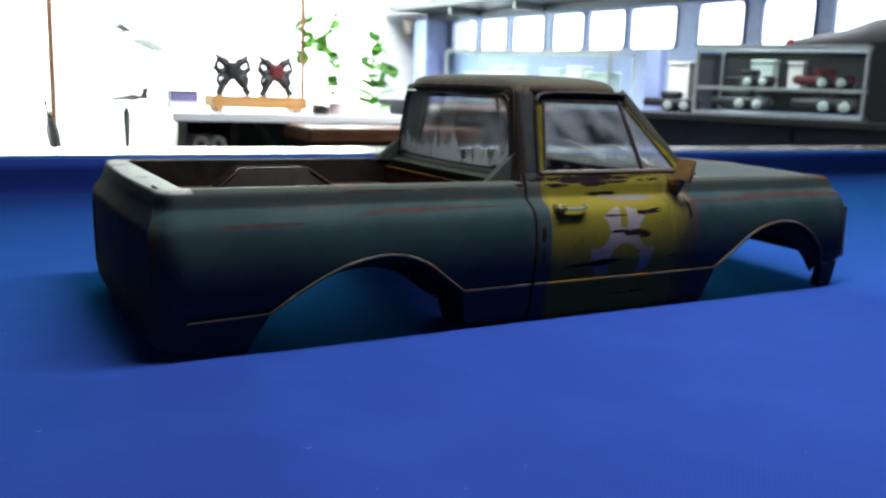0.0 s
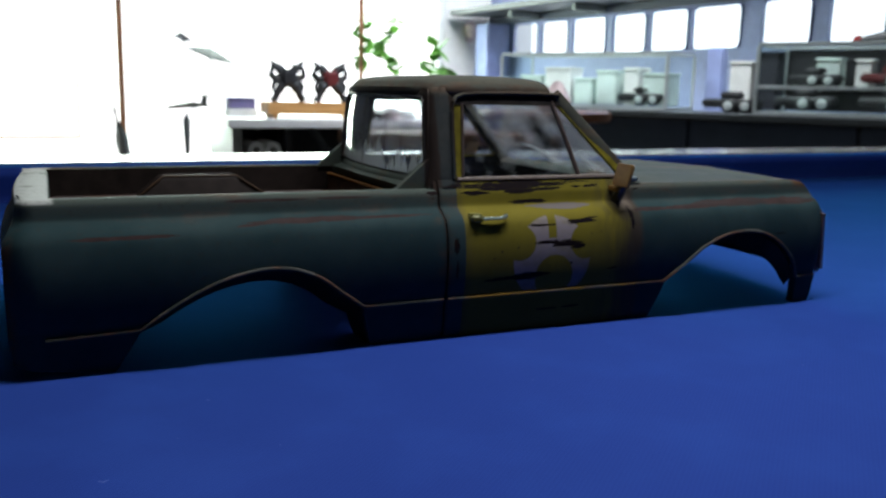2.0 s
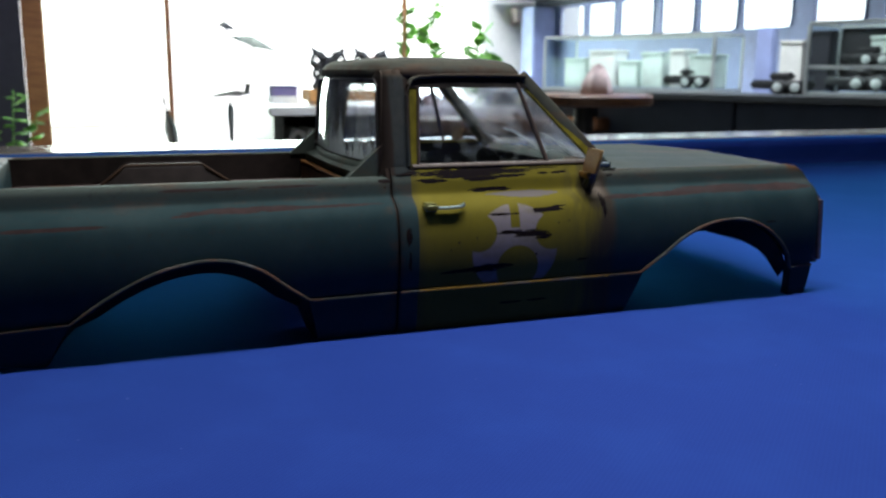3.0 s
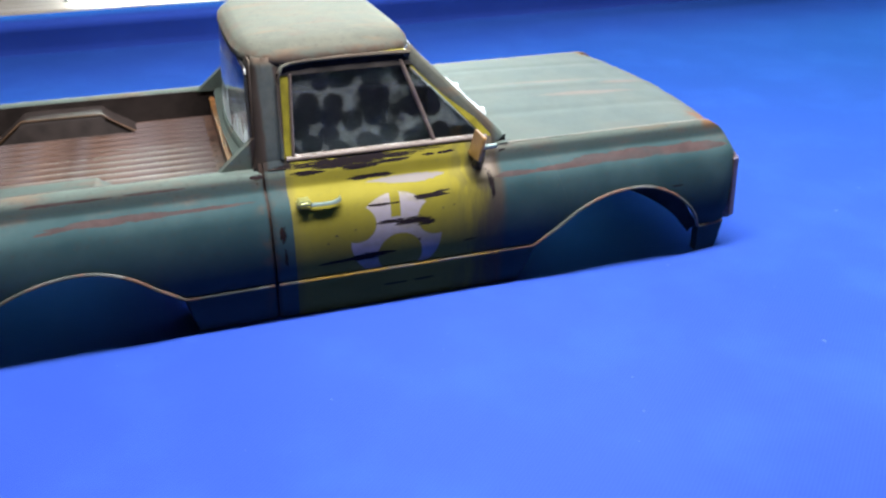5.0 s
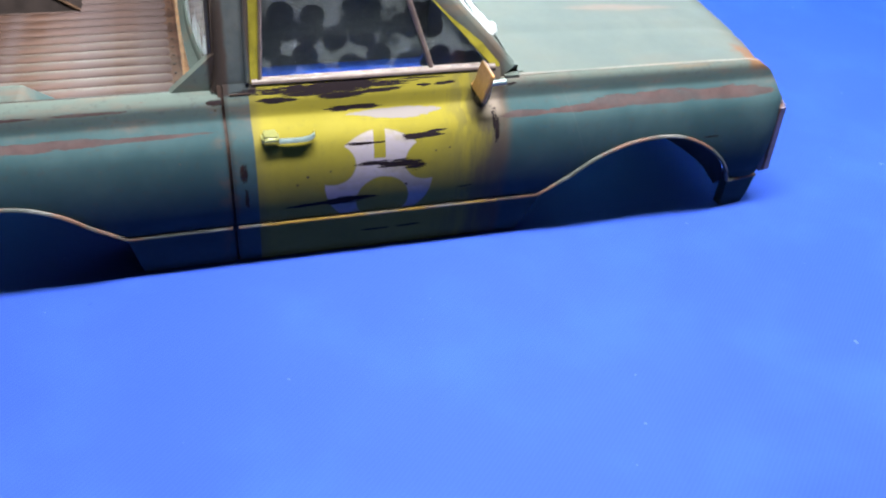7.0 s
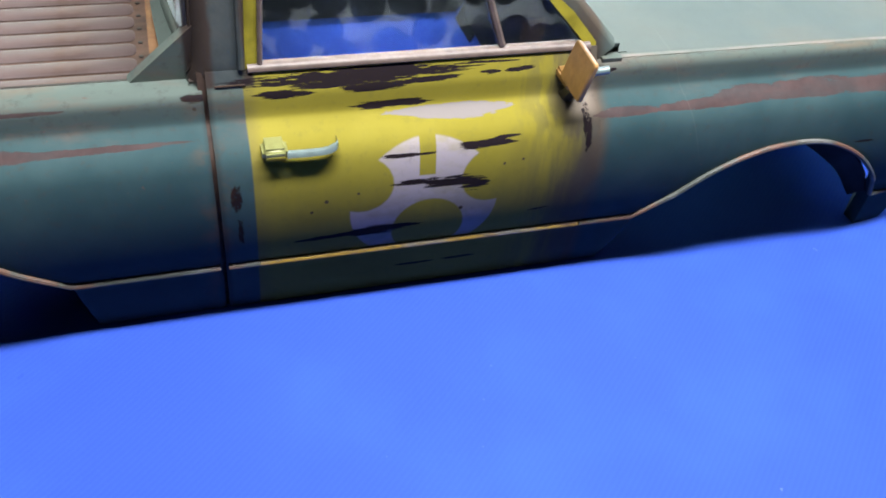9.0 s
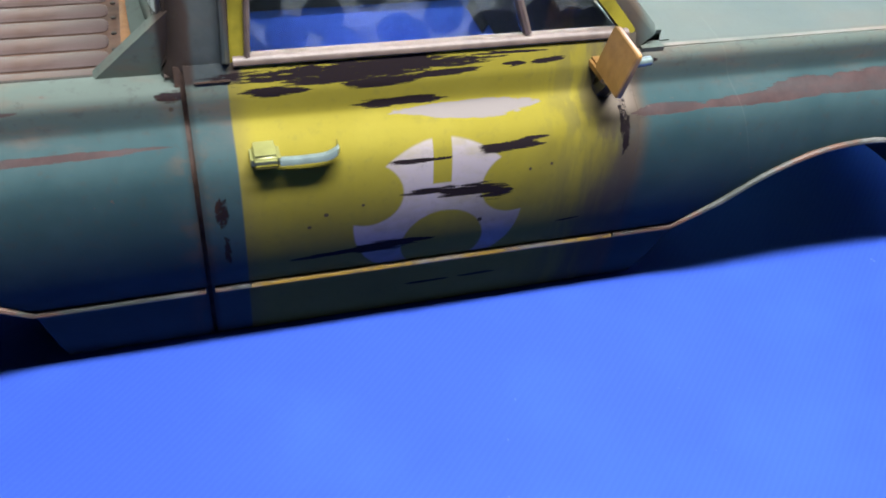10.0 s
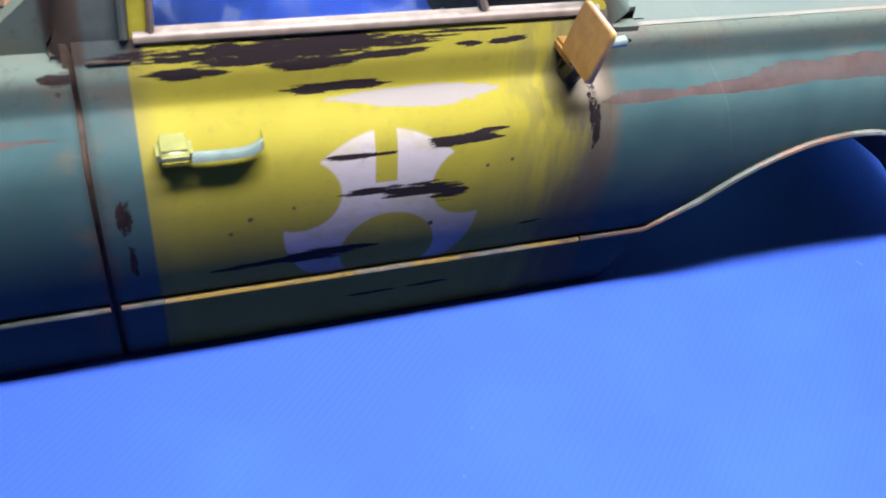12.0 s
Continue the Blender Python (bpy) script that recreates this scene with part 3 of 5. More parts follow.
def rounded(points, radius, steps=4):
    """A polygon with rounded corners; every corner gives steps + 1 points."""
    out = []
    n = len(points)
    for i, p in enumerate(points):
        p = Vector(p)
        a, b = Vector(points[i - 1]) - p, Vector(points[(i + 1) % n]) - p
        r = min(radius, a.length * 0.45, b.length * 0.45)
        a, b = p + a.normalized() * r, p + b.normalized() * r
        for k in range(steps + 1):
            t = k / steps
            out.append(a * (1 - t) ** 2 + p * 2 * t * (1 - t) + b * t * t)
    return out


def lerp(table, v):
    """Straight interpolation in a table of pairs."""
    return float(np.interp(v, [a for a, _ in table], [b for _, b in table]))


# ---- the pool table ----
RAIL_Y = 0.598
table = thing("pool_table", "pool table with blue cloth and wooden rails", "pool table", turn=0.95, room=False)
bm = bmesh.new()
box(bm, (-1.05, -0.72, -0.03), (1.56, RAIL_Y + 0.02, 0.0), 0.0)
part("cloth_bed", bm, M_FELT, table, "bright blue pool cloth with chalk specks", smooth=False)


def cushion(length_axis, at, lo, hi, sign):
    """A cushion: undercut face, rounded nose, sloping top."""
    prof = [(0.010, 0.0), (0.009, 0.010), (-0.0080, 0.0305), (-0.0095, 0.0350), (-0.0092, 0.0390), (-0.0065, 0.0420), (0.002, 0.0438), (0.016, 0.0445), (0.026, 0.0445), (0.026, -0.02), (0.010, -0.02)]
    bm = bmesh.new()
    rows = []
    for s in np.linspace(lo, hi, 24):
        rows.append([(s, at + sign * d, z) if length_axis == "x" else (at + sign * d, s, z) for d, z in prof])
    g = patch(bm, rows, close=True)
    bm.faces.new(g[0])
    bm.faces.new(g[-1])
    return bm


part("cushion", cushion("x", RAIL_Y, -1.05, 1.56, 1), M_FELT, table)
part("cushion", cushion("x", -0.72, -1.05, 1.56, -1), M_FELT, table)
part("cushion", cushion("y", 1.56, -0.72, RAIL_Y, 1), M_FELT, table)
part("cushion", cushion("y", -1.05, -0.72, RAIL_Y, -1), M_FELT, table)
for lo, hi in (((-1.22, RAIL_Y + 0.027, -0.10), (1.73, RAIL_Y + 0.155, 0.0455)), ((-1.22, -0.875, -0.10), (1.73, -0.747, 0.0455)),
               ((1.587, -0.746, -0.10), (1.73, RAIL_Y + 0.026, 0.0455)), ((-1.22, -0.746, -0.10), (-1.077, RAIL_Y + 0.026, 0.0455))):
    part("rail_cap", boxed(lo, hi, 0.009, 3), M_RAILWOOD, table, "lacquered wooden rail that mirrors the window")
for i in range(7):
    bm = bmesh.new()
    lathe(bm, [(0.0, 0.0465), (0.0042, 0.0465), (0.0052, 0.0460), (0.0052, 0.043)], 14, Matrix.Translation((-0.86 + 0.36 * i, RAIL_Y + 0.09, 0)))
    part("rail_sight", bm, M_POCKET, table)
part("slate_frame", boxed((-1.2, -0.86, -0.24), (1.71, RAIL_Y + 0.14, -0.101), 0.01), M_TABLEWOOD, table)
for lx in (-1.08, 1.58):
    for ly in (-0.74, RAIL_Y + 0.02):
        bm = bmesh.new()
        lathe(bm, [(0.0, -0.80), (0.06, -0.80), (0.055, -0.73), (0.04, -0.6), (0.06, -0.4), (0.075, -0.3), (0.075, -0.242), (0, -0.242)], 20, Matrix.Translation((lx, ly, 0)))
        part("table_leg", bm, M_TABLEWOOD, table)

# ---- the model truck body ----
truck = thing("model_pickup_body", "weathered teal model pickup body with one yellow door on blue cloth", "model truck", room=False)
truck.matrix_world = Matrix.Translation((0, 0.01004, 0)) @ Matrix.Diagonal((1, 1.10, 1, 1))
YC = -0.002
TRIM_Z = 0.0245
TAIL_X, NOSE_X = -0.2350, 0.2930
SIDE = [(0.0, 0.0925), (0.010, 0.0945), (0.020, 0.0953), (0.024, 0.0957), (0.028, 0.0970), (0.036, 0.0983), (0.048, 0.0988), (0.058, 0.0982), (0.066, 0.0966),
        (0.0702, 0.0946), (0.0730, 0.0918), (0.0752, 0.0884), (0.0768, 0.0864), (0.0785, 0.0857), (0.0815, 0.0852), (0.0845, 0.0847), (0.0862, 0.0836), (0.0870, 0.0820)]
CAB_SIDE = SIDE[:16] + [(0.0870, 0.0838), (0.0895, 0.0828), (0.0925, 0.0815)]


def rounded_profile(points, per=3):
    """A profile of (z, y) pairs eased through its points."""
    out = []
    for i in range(len(points) - 1):
        p0, p1, p2, p3 = (Vector((*points[min(max(j, 0), len(points) - 1)], 0)) for j in (i - 1, i, i + 1, i + 2))
        for k in range(per):
            t = k / per
            q = 0.5 * ((2 * p1) + (p2 - p0) * t + (2 * p0 - 5 * p1 + 4 * p2 - p3) * t * t + (3 * p1 - p0 - 3 * p2 + p3) * t ** 3)
            out.append((q.x, q.y))
    return out + [points[-1]]


SIDE, CAB_SIDE = rounded_profile(SIDE), rounded_profile(CAB_SIDE)
REAR_ARCH = [(-0.1865, 0.0), (-0.1742, 0.0215), (-0.163, 0.0295), (-0.148, 0.0385), (-0.132, 0.0455), (-0.116, 0.0492), (-0.104, 0.0498), (-0.092, 0.0478), (-0.080, 0.0425), (-0.068, 0.0335), (-0.0555, 0.0245), (-0.050, 0.0)]
FRONT_ARCH = [(0.1435, 0.0), (0.1545, 0.0245), (0.1666, 0.0355), (0.1814, 0.0462), (0.1983, 0.053), (0.2152, 0.0552), (0.23, 0.0538), (0.2447, 0.0475), (0.2563, 0.0385), (0.2643, 0.029), (0.269, 0.0195)]


def smooth_curve(points, per=6):
    """Points rounded off through the middle of a polyline, ends kept."""
    out = [points[0]]
    for i in range(1, len(points) - 2):
        p0, p1, p2, p3 = (Vector((*points[j], 0)) for j in (i - 1, i, i + 1, i + 2))
        for k in range(per):
            t = k / per
            q = 0.5 * ((2 * p1) + (p2 - p0) * t + (2 * p0 - 5 * p1 + 4 * p2 - p3) * t * t + (3 * p1 - p0 - 3 * p2 + p3) * t ** 3)
            out.append((q.x, q.y))
    return out + [points[-2], points[-1]]


REAR_CURVE = [REAR_ARCH[0]] + smooth_curve(REAR_ARCH[1:-1]) + [REAR_ARCH[-1]]
FRONT_CURVE = [FRONT_ARCH[0]] + smooth_curve(FRONT_ARCH[1:])


def z_low(x, sgn=-1):
    if REAR_CURVE[0][0] < x < REAR_CURVE[-1][0]:
        return lerp(REAR_CURVE, x)
    if FRONT_CURVE[0][0] < x < FRONT_CURVE[-1][0]:
        return lerp(FRONT_CURVE, x)
    if x >= FRONT_CURVE[-1][0]:
        return 0.0195
    # the far sill hangs just clear of the cloth, and the tail sweeps up a little
    return max(0.0, 0.0045 * sgn) if x > REAR_CURVE[-1][0] else 0.006 * (REAR_CURVE[0][0] - x) / 0.05


def corner_inset(x):
    """How far the side turns in at the tail and at the nose."""
    if x < -0.2215:
        return 0.0085 * ((-0.2215 - x) / 0.0135) ** 2.2
    if x > 0.281:
        return 0.0055 * ((x - 0.281) / 0.0120) ** 2.0
    return 0.0


def z_top(x):
    return lerp([(0.12, 0.0930), (0.1289, 0.0930), (0.1290, 0.0870), (0.272, 0.0870), (0.2785, 0.0856), (0.2850, 0.0815), (0.2898, 0.0750), (0.2930, 0.0670)], x)


TAIL_EDGE = [(0.0, -0.2320), (0.018, -0.2347), (0.066, -0.2350), (0.069, -0.2340), (0.0745, -0.2310), (0.079, -0.2293), (0.084, -0.2287), (0.0862, -0.2275), (0.087, -0.2255)]


def tail_shift(x, z):
    """The side's rear end leans with the tailgate."""
    return max(0.0, (-0.2215 - x) / 0.0135) * (lerp(TAIL_EDGE, z) - TAIL_X)


def side_columns(x0, x1):
    xs = set(np.linspace(x0, x1, 46)) | {x for x, _ in REAR_CURVE + FRONT_CURVE if x0 < x < x1}
    return sorted(xs)


def side_sheet(x0, x1, sgn, profile, inner=()):
    """One side of the body between two stations, cut out over the wheel arch."""
    bm = bmesh.new()
    fine = []
    for (za, _), (zb, _) in zip(profile, profile[1:]):
        steps = 2 if zb - za > 0.003 else 1
        fine += [za + (zb - za) * k / steps for k in range(steps)]
    fine.append(profile[-1][0])
    rows = []
    for x in side_columns(x0, x1):
        row = []
        for z in fine:
            z = min(max(z, z_low(x, sgn)), z_top(x))
            row.append((x + tail_shift(x, z), YC + sgn * (lerp(profile, z) - corner_inset(x)), z))
        row += [(x + tail_shift(x, z), YC + sgn * (y - corner_inset(x)), min(z, z_top(x))) for y, z in inner]
        rows.append(row)
    patch(bm, rows)
    return clean(bm)


def ridge(curve, sgn, r=0.0010, x_from=-9, x_to=9):
    """The rolled lip that follows the arch and the lower crease."""
    bm = bmesh.new()
    pts = [(x, YC + sgn * (lerp(SIDE, z) - corner_inset(x) + 0.0009), z) for x, z in curve if x_from <= x <= x_to]
    sweep(bm, pts, r, 8)
    return bm


for sgn, word in ((-1, "weathered teal and rust bed side"), (1, "weathered teal bed side")):
    ob = part("bed_side", side_sheet(TAIL_X, -0.0060, sgn, SIDE, [(0.0757, 0.0872), (0.0744, 0.0866)]), M_BODY, truck, word, out=(0, sgn, 0))
    solid(ob, 0.0022, lining=M_INSIDE)
    lip = [(-0.2180, 0.0200)] + [(x, z) for x, z in REAR_CURVE if z > 0.0205 and x < -0.06] + [(-0.0555, TRIM_Z), (-0.0520, TRIM_Z - 0.0004), (-0.0066, TRIM_Z)]
    part("arch_lip", ridge(lip, sgn), M_EDGE, ob, "worn silver edge with rust")
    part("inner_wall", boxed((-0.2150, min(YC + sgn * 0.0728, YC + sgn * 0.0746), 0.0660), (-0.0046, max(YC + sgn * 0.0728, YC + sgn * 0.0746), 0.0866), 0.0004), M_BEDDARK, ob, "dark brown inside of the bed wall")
    strip = part("seam_strip", side_sheet(-0.0072, -0.0034, sgn, [(z, y - 0.0014) for z, y in CAB_SIDE[:-1]]), M_SEAM, truck, "rusty dark strip in the seam behind the cab", out=(0, sgn, 0))
    solid(strip, 0.0010, lining=M_INSIDE)
    cab_side = part("cab_corner", side_sheet(-0.0046, 0.0070, sgn, CAB_SIDE), M_BODY, truck, out=(0, sgn, 0))
    solid(cab_side, 0.0022, lining=M_INSIDE)
    part("sill_crease", ridge([(x, TRIM_Z) for x in np.linspace(-0.0038, 0.0068, 4)], sgn), M_EDGE, cab_side)
    door = part("door", side_sheet(0.0070, 0.12887, sgn, CAB_SIDE), M_BODY, truck, "chipped yellow door with a lilac hazard sign", out=(0, sgn, 0))
    solid(door, 0.0022, lining=M_INSIDE)
    part("sill_crease", ridge([(x, TRIM_Z) for x in np.linspace(0.0071, 0.1286, 14)], sgn), M_EDGE_YELLOW, door, "worn yellow crease with rust")
    fender = part("front_wing", side_sheet(0.1289, NOSE_X, sgn, SIDE, [(0.0795, 0.0866)]), M_BODY, truck, "teal front wing with a long rust streak", out=(0, sgn, 0))
    solid(fender, 0.0022, lining=M_INSIDE)
    lip = [(0.1291, TRIM_Z), (0.1515, TRIM_Z)] + [(x, z) for x, z in FRONT_CURVE if x > 0.1545] + [(0.2700, 0.0194), (0.2890, 0.0196)]
    part("arch_lip", ridge(lip, sgn), M_EDGE, fender, "worn silver edge with rust")
    for curve in (REAR_CURVE, FRONT_CURVE):
        bm = bmesh.new()
        patch(bm, [[(x, YC + sgn * (min(0.0938, lerp(SIDE, z) - corner_inset(x) - 0.0016) - d), max(0.0006, z - k * min(1.0, z / 0.03))) for d, k in [(d * lerp(((0.225, 1.0), (0.250, 0.3)), x), k) for d, k in ((0.0, 0.0004), (0.008, 0.003), (0.016, 0.008), (0.024, 0.0125))]] for x, z in curve])
        solid(part("arch_liner", bm, M_INSIDE, truck, "black inside of the wheel arch"), 0.001)
    # lower corner leg that reaches the cloth
    bm = bmesh.new()
    rows = []
    for z, a, b, w in ((0.0, 0.2712, 0.2862, 0.0940), (0.006, 0.2706, 0.2872, 0.0950), (0.0188, 0.2694, 0.2885, 0.0962)):
        rows.append([(a, YC + sgn * w, z), (b, YC + sgn * (w - 0.0015), z), (b, YC + sgn * (w - 0.018), z), (a, YC + sgn * (w - 0.006), z)])
    g = patch(bm, rows, close=True)
    bm.faces.new(g[0])
    bm.faces.new(g[-1])
    part("corner_leg", bm, M_BODY, truck)
    # headlamp bezel edge
    bm = boxed((0.2845, -0.006, 0.0207), (0.2935, 0.006, 0.0660), 0.0026, 3)
    bmesh.ops.transform(bm, matrix=Matrix.Translation((0.2926, YC + sgn * 0.0893, 0)) @ pose(0, 0, 0, 0, 0, -12 * sgn) @ Matrix.Translation((-0.2885, 0, 0)), verts=bm.verts)
    for v in bm.verts:
        v.co.x -= max(0.0, v.co.z - 0.045) * 0.12
    part("headlamp_bezel", bm, M_BEZEL, truck, "dark copper headlamp surround")

# tailgate
bm = bmesh.new()
TAIL = [(0.006, -0.232), (0.0085, -0.2331), (0.018, -0.2347), (0.022, -0.2347), (0.0235, -0.2337), (0.058, -0.2337), (0.06, -0.235), (0.0655, -0.235), (0.069, -0.234), (0.0745, -0.231), (0.079, -0.2293), (0.084, -0.2287), (0.0862, -0.2275), (0.087, -0.2255), (0.0872, -0.2175), (0.0866, -0.214), (0.0845, -0.213), (0.068, -0.2125)]
rows = []
for v in np.linspace(-1, 1, 25):
    bow = 0.0030 * (1 - v * v)
    rows.append([(x - bow * (1 if x < -0.2215 else 0), YC + v * (lerp(SIDE, min(z, 0.0862)) - 0.0083 if x < -0.2215 else 0.0745), z) for z, x in TAIL])
patch(bm, rows)
gate = part("tailgate", bm, M_BODY, truck, "faded grey-green tailgate with a pale worn top", out=(-1, 0, 0))
solid(gate, 0.0022)

# load bed floor, ribs, wheel humps
bed = part("bed_floor", boxed((-0.2150, YC - 0.0738, 0.0655), (-0.0165, YC + 0.0738, 0.0680), 0.0), M_BED, truck, "rusty brown ribbed load floor", smooth=False)
RIBS = [-0.0655 + 0.00935 * i for i in range(15)]
rib_mesh = None
for y in RIBS:
    if rib_mesh is None:
        bm = bmesh.new()
        outline = rounded([(-0.2115, -0.0040), (-0.0262, -0.0040), (-0.0262, 0.0040), (-0.2115, 0.0040)], 0.0032, 4)
        inner = rounded([(-0.2105, -0.0031), (-0.0272, -0.0031), (-0.0272, 0.0031), (-0.2105, 0.0031)], 0.0024, 4)
        patch(bm, [[(p.x, p.y, 0.0678) for p in outline], [(p.x, p.y, 0.0683) for p in outline], [(p.x, p.y, 0.0690) for p in inner]], close=True)
        bm.faces.new([bm.verts.new((p.x, p.y, 0.0690)) for p in inner])
        clean(bm)
        rib = part("floor_rib", bm, M_RIB, bed)
        rib_mesh = rib.data
    else:
        rib = new("floor_rib", rib_mesh)
        rib.parent = bed
    rib.location.y = YC + y
for y in RIBS[:-1]:
    bm = bmesh.new()
    lathe(bm, [(0.0, 0.0684), (0.0008, 0.0683), (0.0011, 0.0678)], 8, Matrix.Translation((-0.0245, YC + y + 0.0047, 0)))
    part("bed_rivet", bm, M_BEDDARK, bed)
for sgn in (-1, 1):
    bm = bmesh.new()
    rows = []
    for z, x0, x1, w, r in ((0.0675, -0.1600, -0.0705, 0.0490, 0.002), (0.0690, -0.1585, -0.0725, 0.0496, 0.002), (0.0800, -0.1450, -0.0895, 0.0502, 0.002), (0.0820, -0.1425, -0.0915, 0.0512, 0.002), (0.0828, -0.1400, -0.0935, 0.0535, 0.002)):
        rows.append([(p.x, YC + sgn * p.y, z) for p in rounded([(x0, w + 0.003 * (sgn > 0)), (x1, w + 0.003 * (sgn > 0)), (x1, 0.0727), (x0, 0.0727)], r, 4)])
    g = patch(bm, rows, close=True)
    bm.faces.new(g[-1])
    # far hump in dark brown: the shade on its face is put into the colour
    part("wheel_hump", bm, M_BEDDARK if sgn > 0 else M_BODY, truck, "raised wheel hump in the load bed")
    if sgn > 0:
        bm = bmesh.new()
        sweep(bm, [(-0.1590, YC + 0.0526, 0.0688), (-0.1450, YC + 0.0532, 0.0802), (-0.1420, YC + 0.0545, 0.0824), (-0.0925, YC + 0.0545, 0.0824), (-0.0895, YC + 0.0532, 0.0802), (-0.0730, YC + 0.0526, 0.0692)], 0.0009, 6)
        part("hump_edge", bm, M_DARKRUST, truck, "orange rusty edge of the wheel hump")
    # gusset between the bed rail and the cab
    bm = bmesh.new()
    tri = rounded([(-0.0285, 0.0862), (-0.0035, 0.0862), (-0.0035, 0.1065), (-0.0050, 0.1065)], 0.0010, 2)
    g = patch(bm, [[(p.x, YC + sgn * (0.0765 - 0.05 * (p.y - 0.0862)), p.y) for p in tri], [(p.x, YC + sgn * (0.0715 - 0.05 * (p.y - 0.0862)), p.y) for p in tri]], close=True)
    bm.faces.new(g[0])
    bm.faces.new(g[1])
    part("gusset", bm, M_BODY, truck)
head_board = part("bed_front_wall", boxed((-0.0205, YC - 0.0727, 0.0660), (-0.0175, YC + 0.0727, 0.0800), 0.0010), M_BED, truck, "brown front wall of the load bed")
part("wall_cap", boxed((-0.0210, YC - 0.0727, 0.0802), (-0.0172, YC + 0.0727, 0.0815), 0.0005), M_RUST, head_board, "orange rusty top edge")

# cab shell
LEAN = 0.235


def cab_y(z):
    return 0.0815 - (z - 0.0925) * LEAN


def cab_back_x(z):
    return lerp([(0.066, -0.0110), (0.0885, -0.0105), (0.0925, -0.0080), (0.1250, -0.0065), (0.1460, -0.0035)], z)


def back_bow(y):
    """The cab back bulges towards the bed in the middle."""
    return 0.0080 * max(0.0, 1 - (y / 0.074) ** 2)


for sgn in (-1, 1):
    bm = bmesh.new()
    rows = []
    for z in np.linspace(0.0790, 0.1462, 17):
        ys, xb = (cab_y(z) if z > 0.0925 else 0.0815), cab_back_x(z)
        lean = 0.06 * (z - 0.0925)
        row = [(0.0090 + lean, ys - 0.0022), (0.0076 + lean, ys - 0.0004), (0.0045, ys), (0.0008, ys)]
        for k in range(1, 8):
            q = math.pi / 2 * k / 8
            row.append((xb + 0.0065 - 0.0065 * math.sin(q), ys - 0.0060 * (1 - math.cos(q))))
        row += [(xb, ys - 0.0060)]
        rows.append([(x, YC + sgn * y, z) for x, y in row])
    patch(bm, rows)
    ob = part("rear_pillar", bm, M_BODY, truck, "dark rubbed rear cab pillar", out=(-0.4, sgn, 0))
    solid(ob, 0.0020, lining=M_INSIDE, crisp=False)
    foot = boxed((-0.0112, min(sgn * 0.0740, sgn * 0.0815) + YC, 0.0790), (0.0010, max(sgn * 0.0740, sgn * 0.0815) + YC, 0.0884), 0.0016, 3)
    part("pillar_foot", foot, M_BODY, truck)
    part("pillar_seam", boxed((-0.0022, min(sgn * 0.0815, sgn * 0.0838) + YC, 0.0880), (0.0075, max(sgn * 0.0815, sgn * 0.0838) + YC, 0.0885), 0.0002), M_SEAM, truck, "dark seam at the foot of the cab pillar")
    # windscreen pillar
    bm = bmesh.new()
    a, b = Vector((0.0822, 0.0700, 0.1434)), Vector((0.1332, 0.0816, 0.0890))
    rows = []
    for t in np.linspace(0, 1, 12):
        c = a.lerp(b, t)
        w = 0.0038 + 0.0012 * t
        sec = rounded([(-w, 0.0), (w * 0.8, -0.0004), (w * 1.2, -0.0050), (-w * 0.4, -0.0055)], 0.0012, 2)
        rows.append([(c.x + p.x * 0.75, YC + sgn * (c.y + p.y), c.z + p.x * 0.66) for p in sec])
    g = patch(bm, rows, close=True)
    bm.faces.new(g[0])
    bm.faces.new(g[-1])
    part("windscreen_pillar", bm, M_BODY, truck, "rubbed teal windscreen pillar")

# cab back: lower wall with a ledge, and the frame round the rear window
bm = bmesh.new()
rows = []
for y in np.linspace(-0.0735, 0.0735, 21):
    rows.append([(x, YC + y, z) for x, z in ((-0.0158, 0.0660), (-0.0158, 0.0800), (-0.0168, 0.0835), (-0.0162 - 0.4 * back_bow(y), 0.0870), (-0.0090 - back_bow(y), 0.0890), (-0.0084 - back_bow(y), 0.0925))])
patch(bm, rows)
solid(part("cab_back_wall", bm, M_BODY, truck, "pale grey-green wall below the rear window", out=(-1, 0, 0.2)), 0.002, lining=M_INSIDE, crisp=False)
RW = rounded([(-0.0735, 0.0945), (0.0735, 0.0945), (0.0650, 0.1405), (-0.0650, 0.1405)], 0.006, 5)
bm = bmesh.new()
outer = rounded([(-0.0775, 0.0890), (0.0775, 0.0890), (0.0672, 0.1455), (-0.0672, 0.1455)], 0.003, 5)
lipr = [Vector((p.x * 0.985, 0.117 + (p.y - 0.117) * 0.965)) for p in RW]
patch(bm, [[(cab_back_x(p.y) - back_bow(p.x) - 0.0002, YC + p.x, p.y) for p in outer], [(cab_back_x(p.y) - back_bow(p.x) - 0.0004, YC + p.x, p.y) for p in RW], [(cab_back_x(p.y) - back_bow(p.x) + 0.0030, YC + p.x, p.y) for p in lipr]], close=True)
solid(part("rear_window_frame", bm, M_BODY, truck, "weathered frame with pale scratches", out=(-1, 0, 0)), 0.0012, lining=M_INSIDE)
bm = bmesh.new()
edge = [(cab_back_x(p.y) - back_bow(p.x) - 0.0008, YC + p.x, p.y) for p in RW]
sweep(bm, edge + [edge[0]], 0.0009, 6, ends=False)
part("rear_window_seal", bm, M_BLACK, truck)


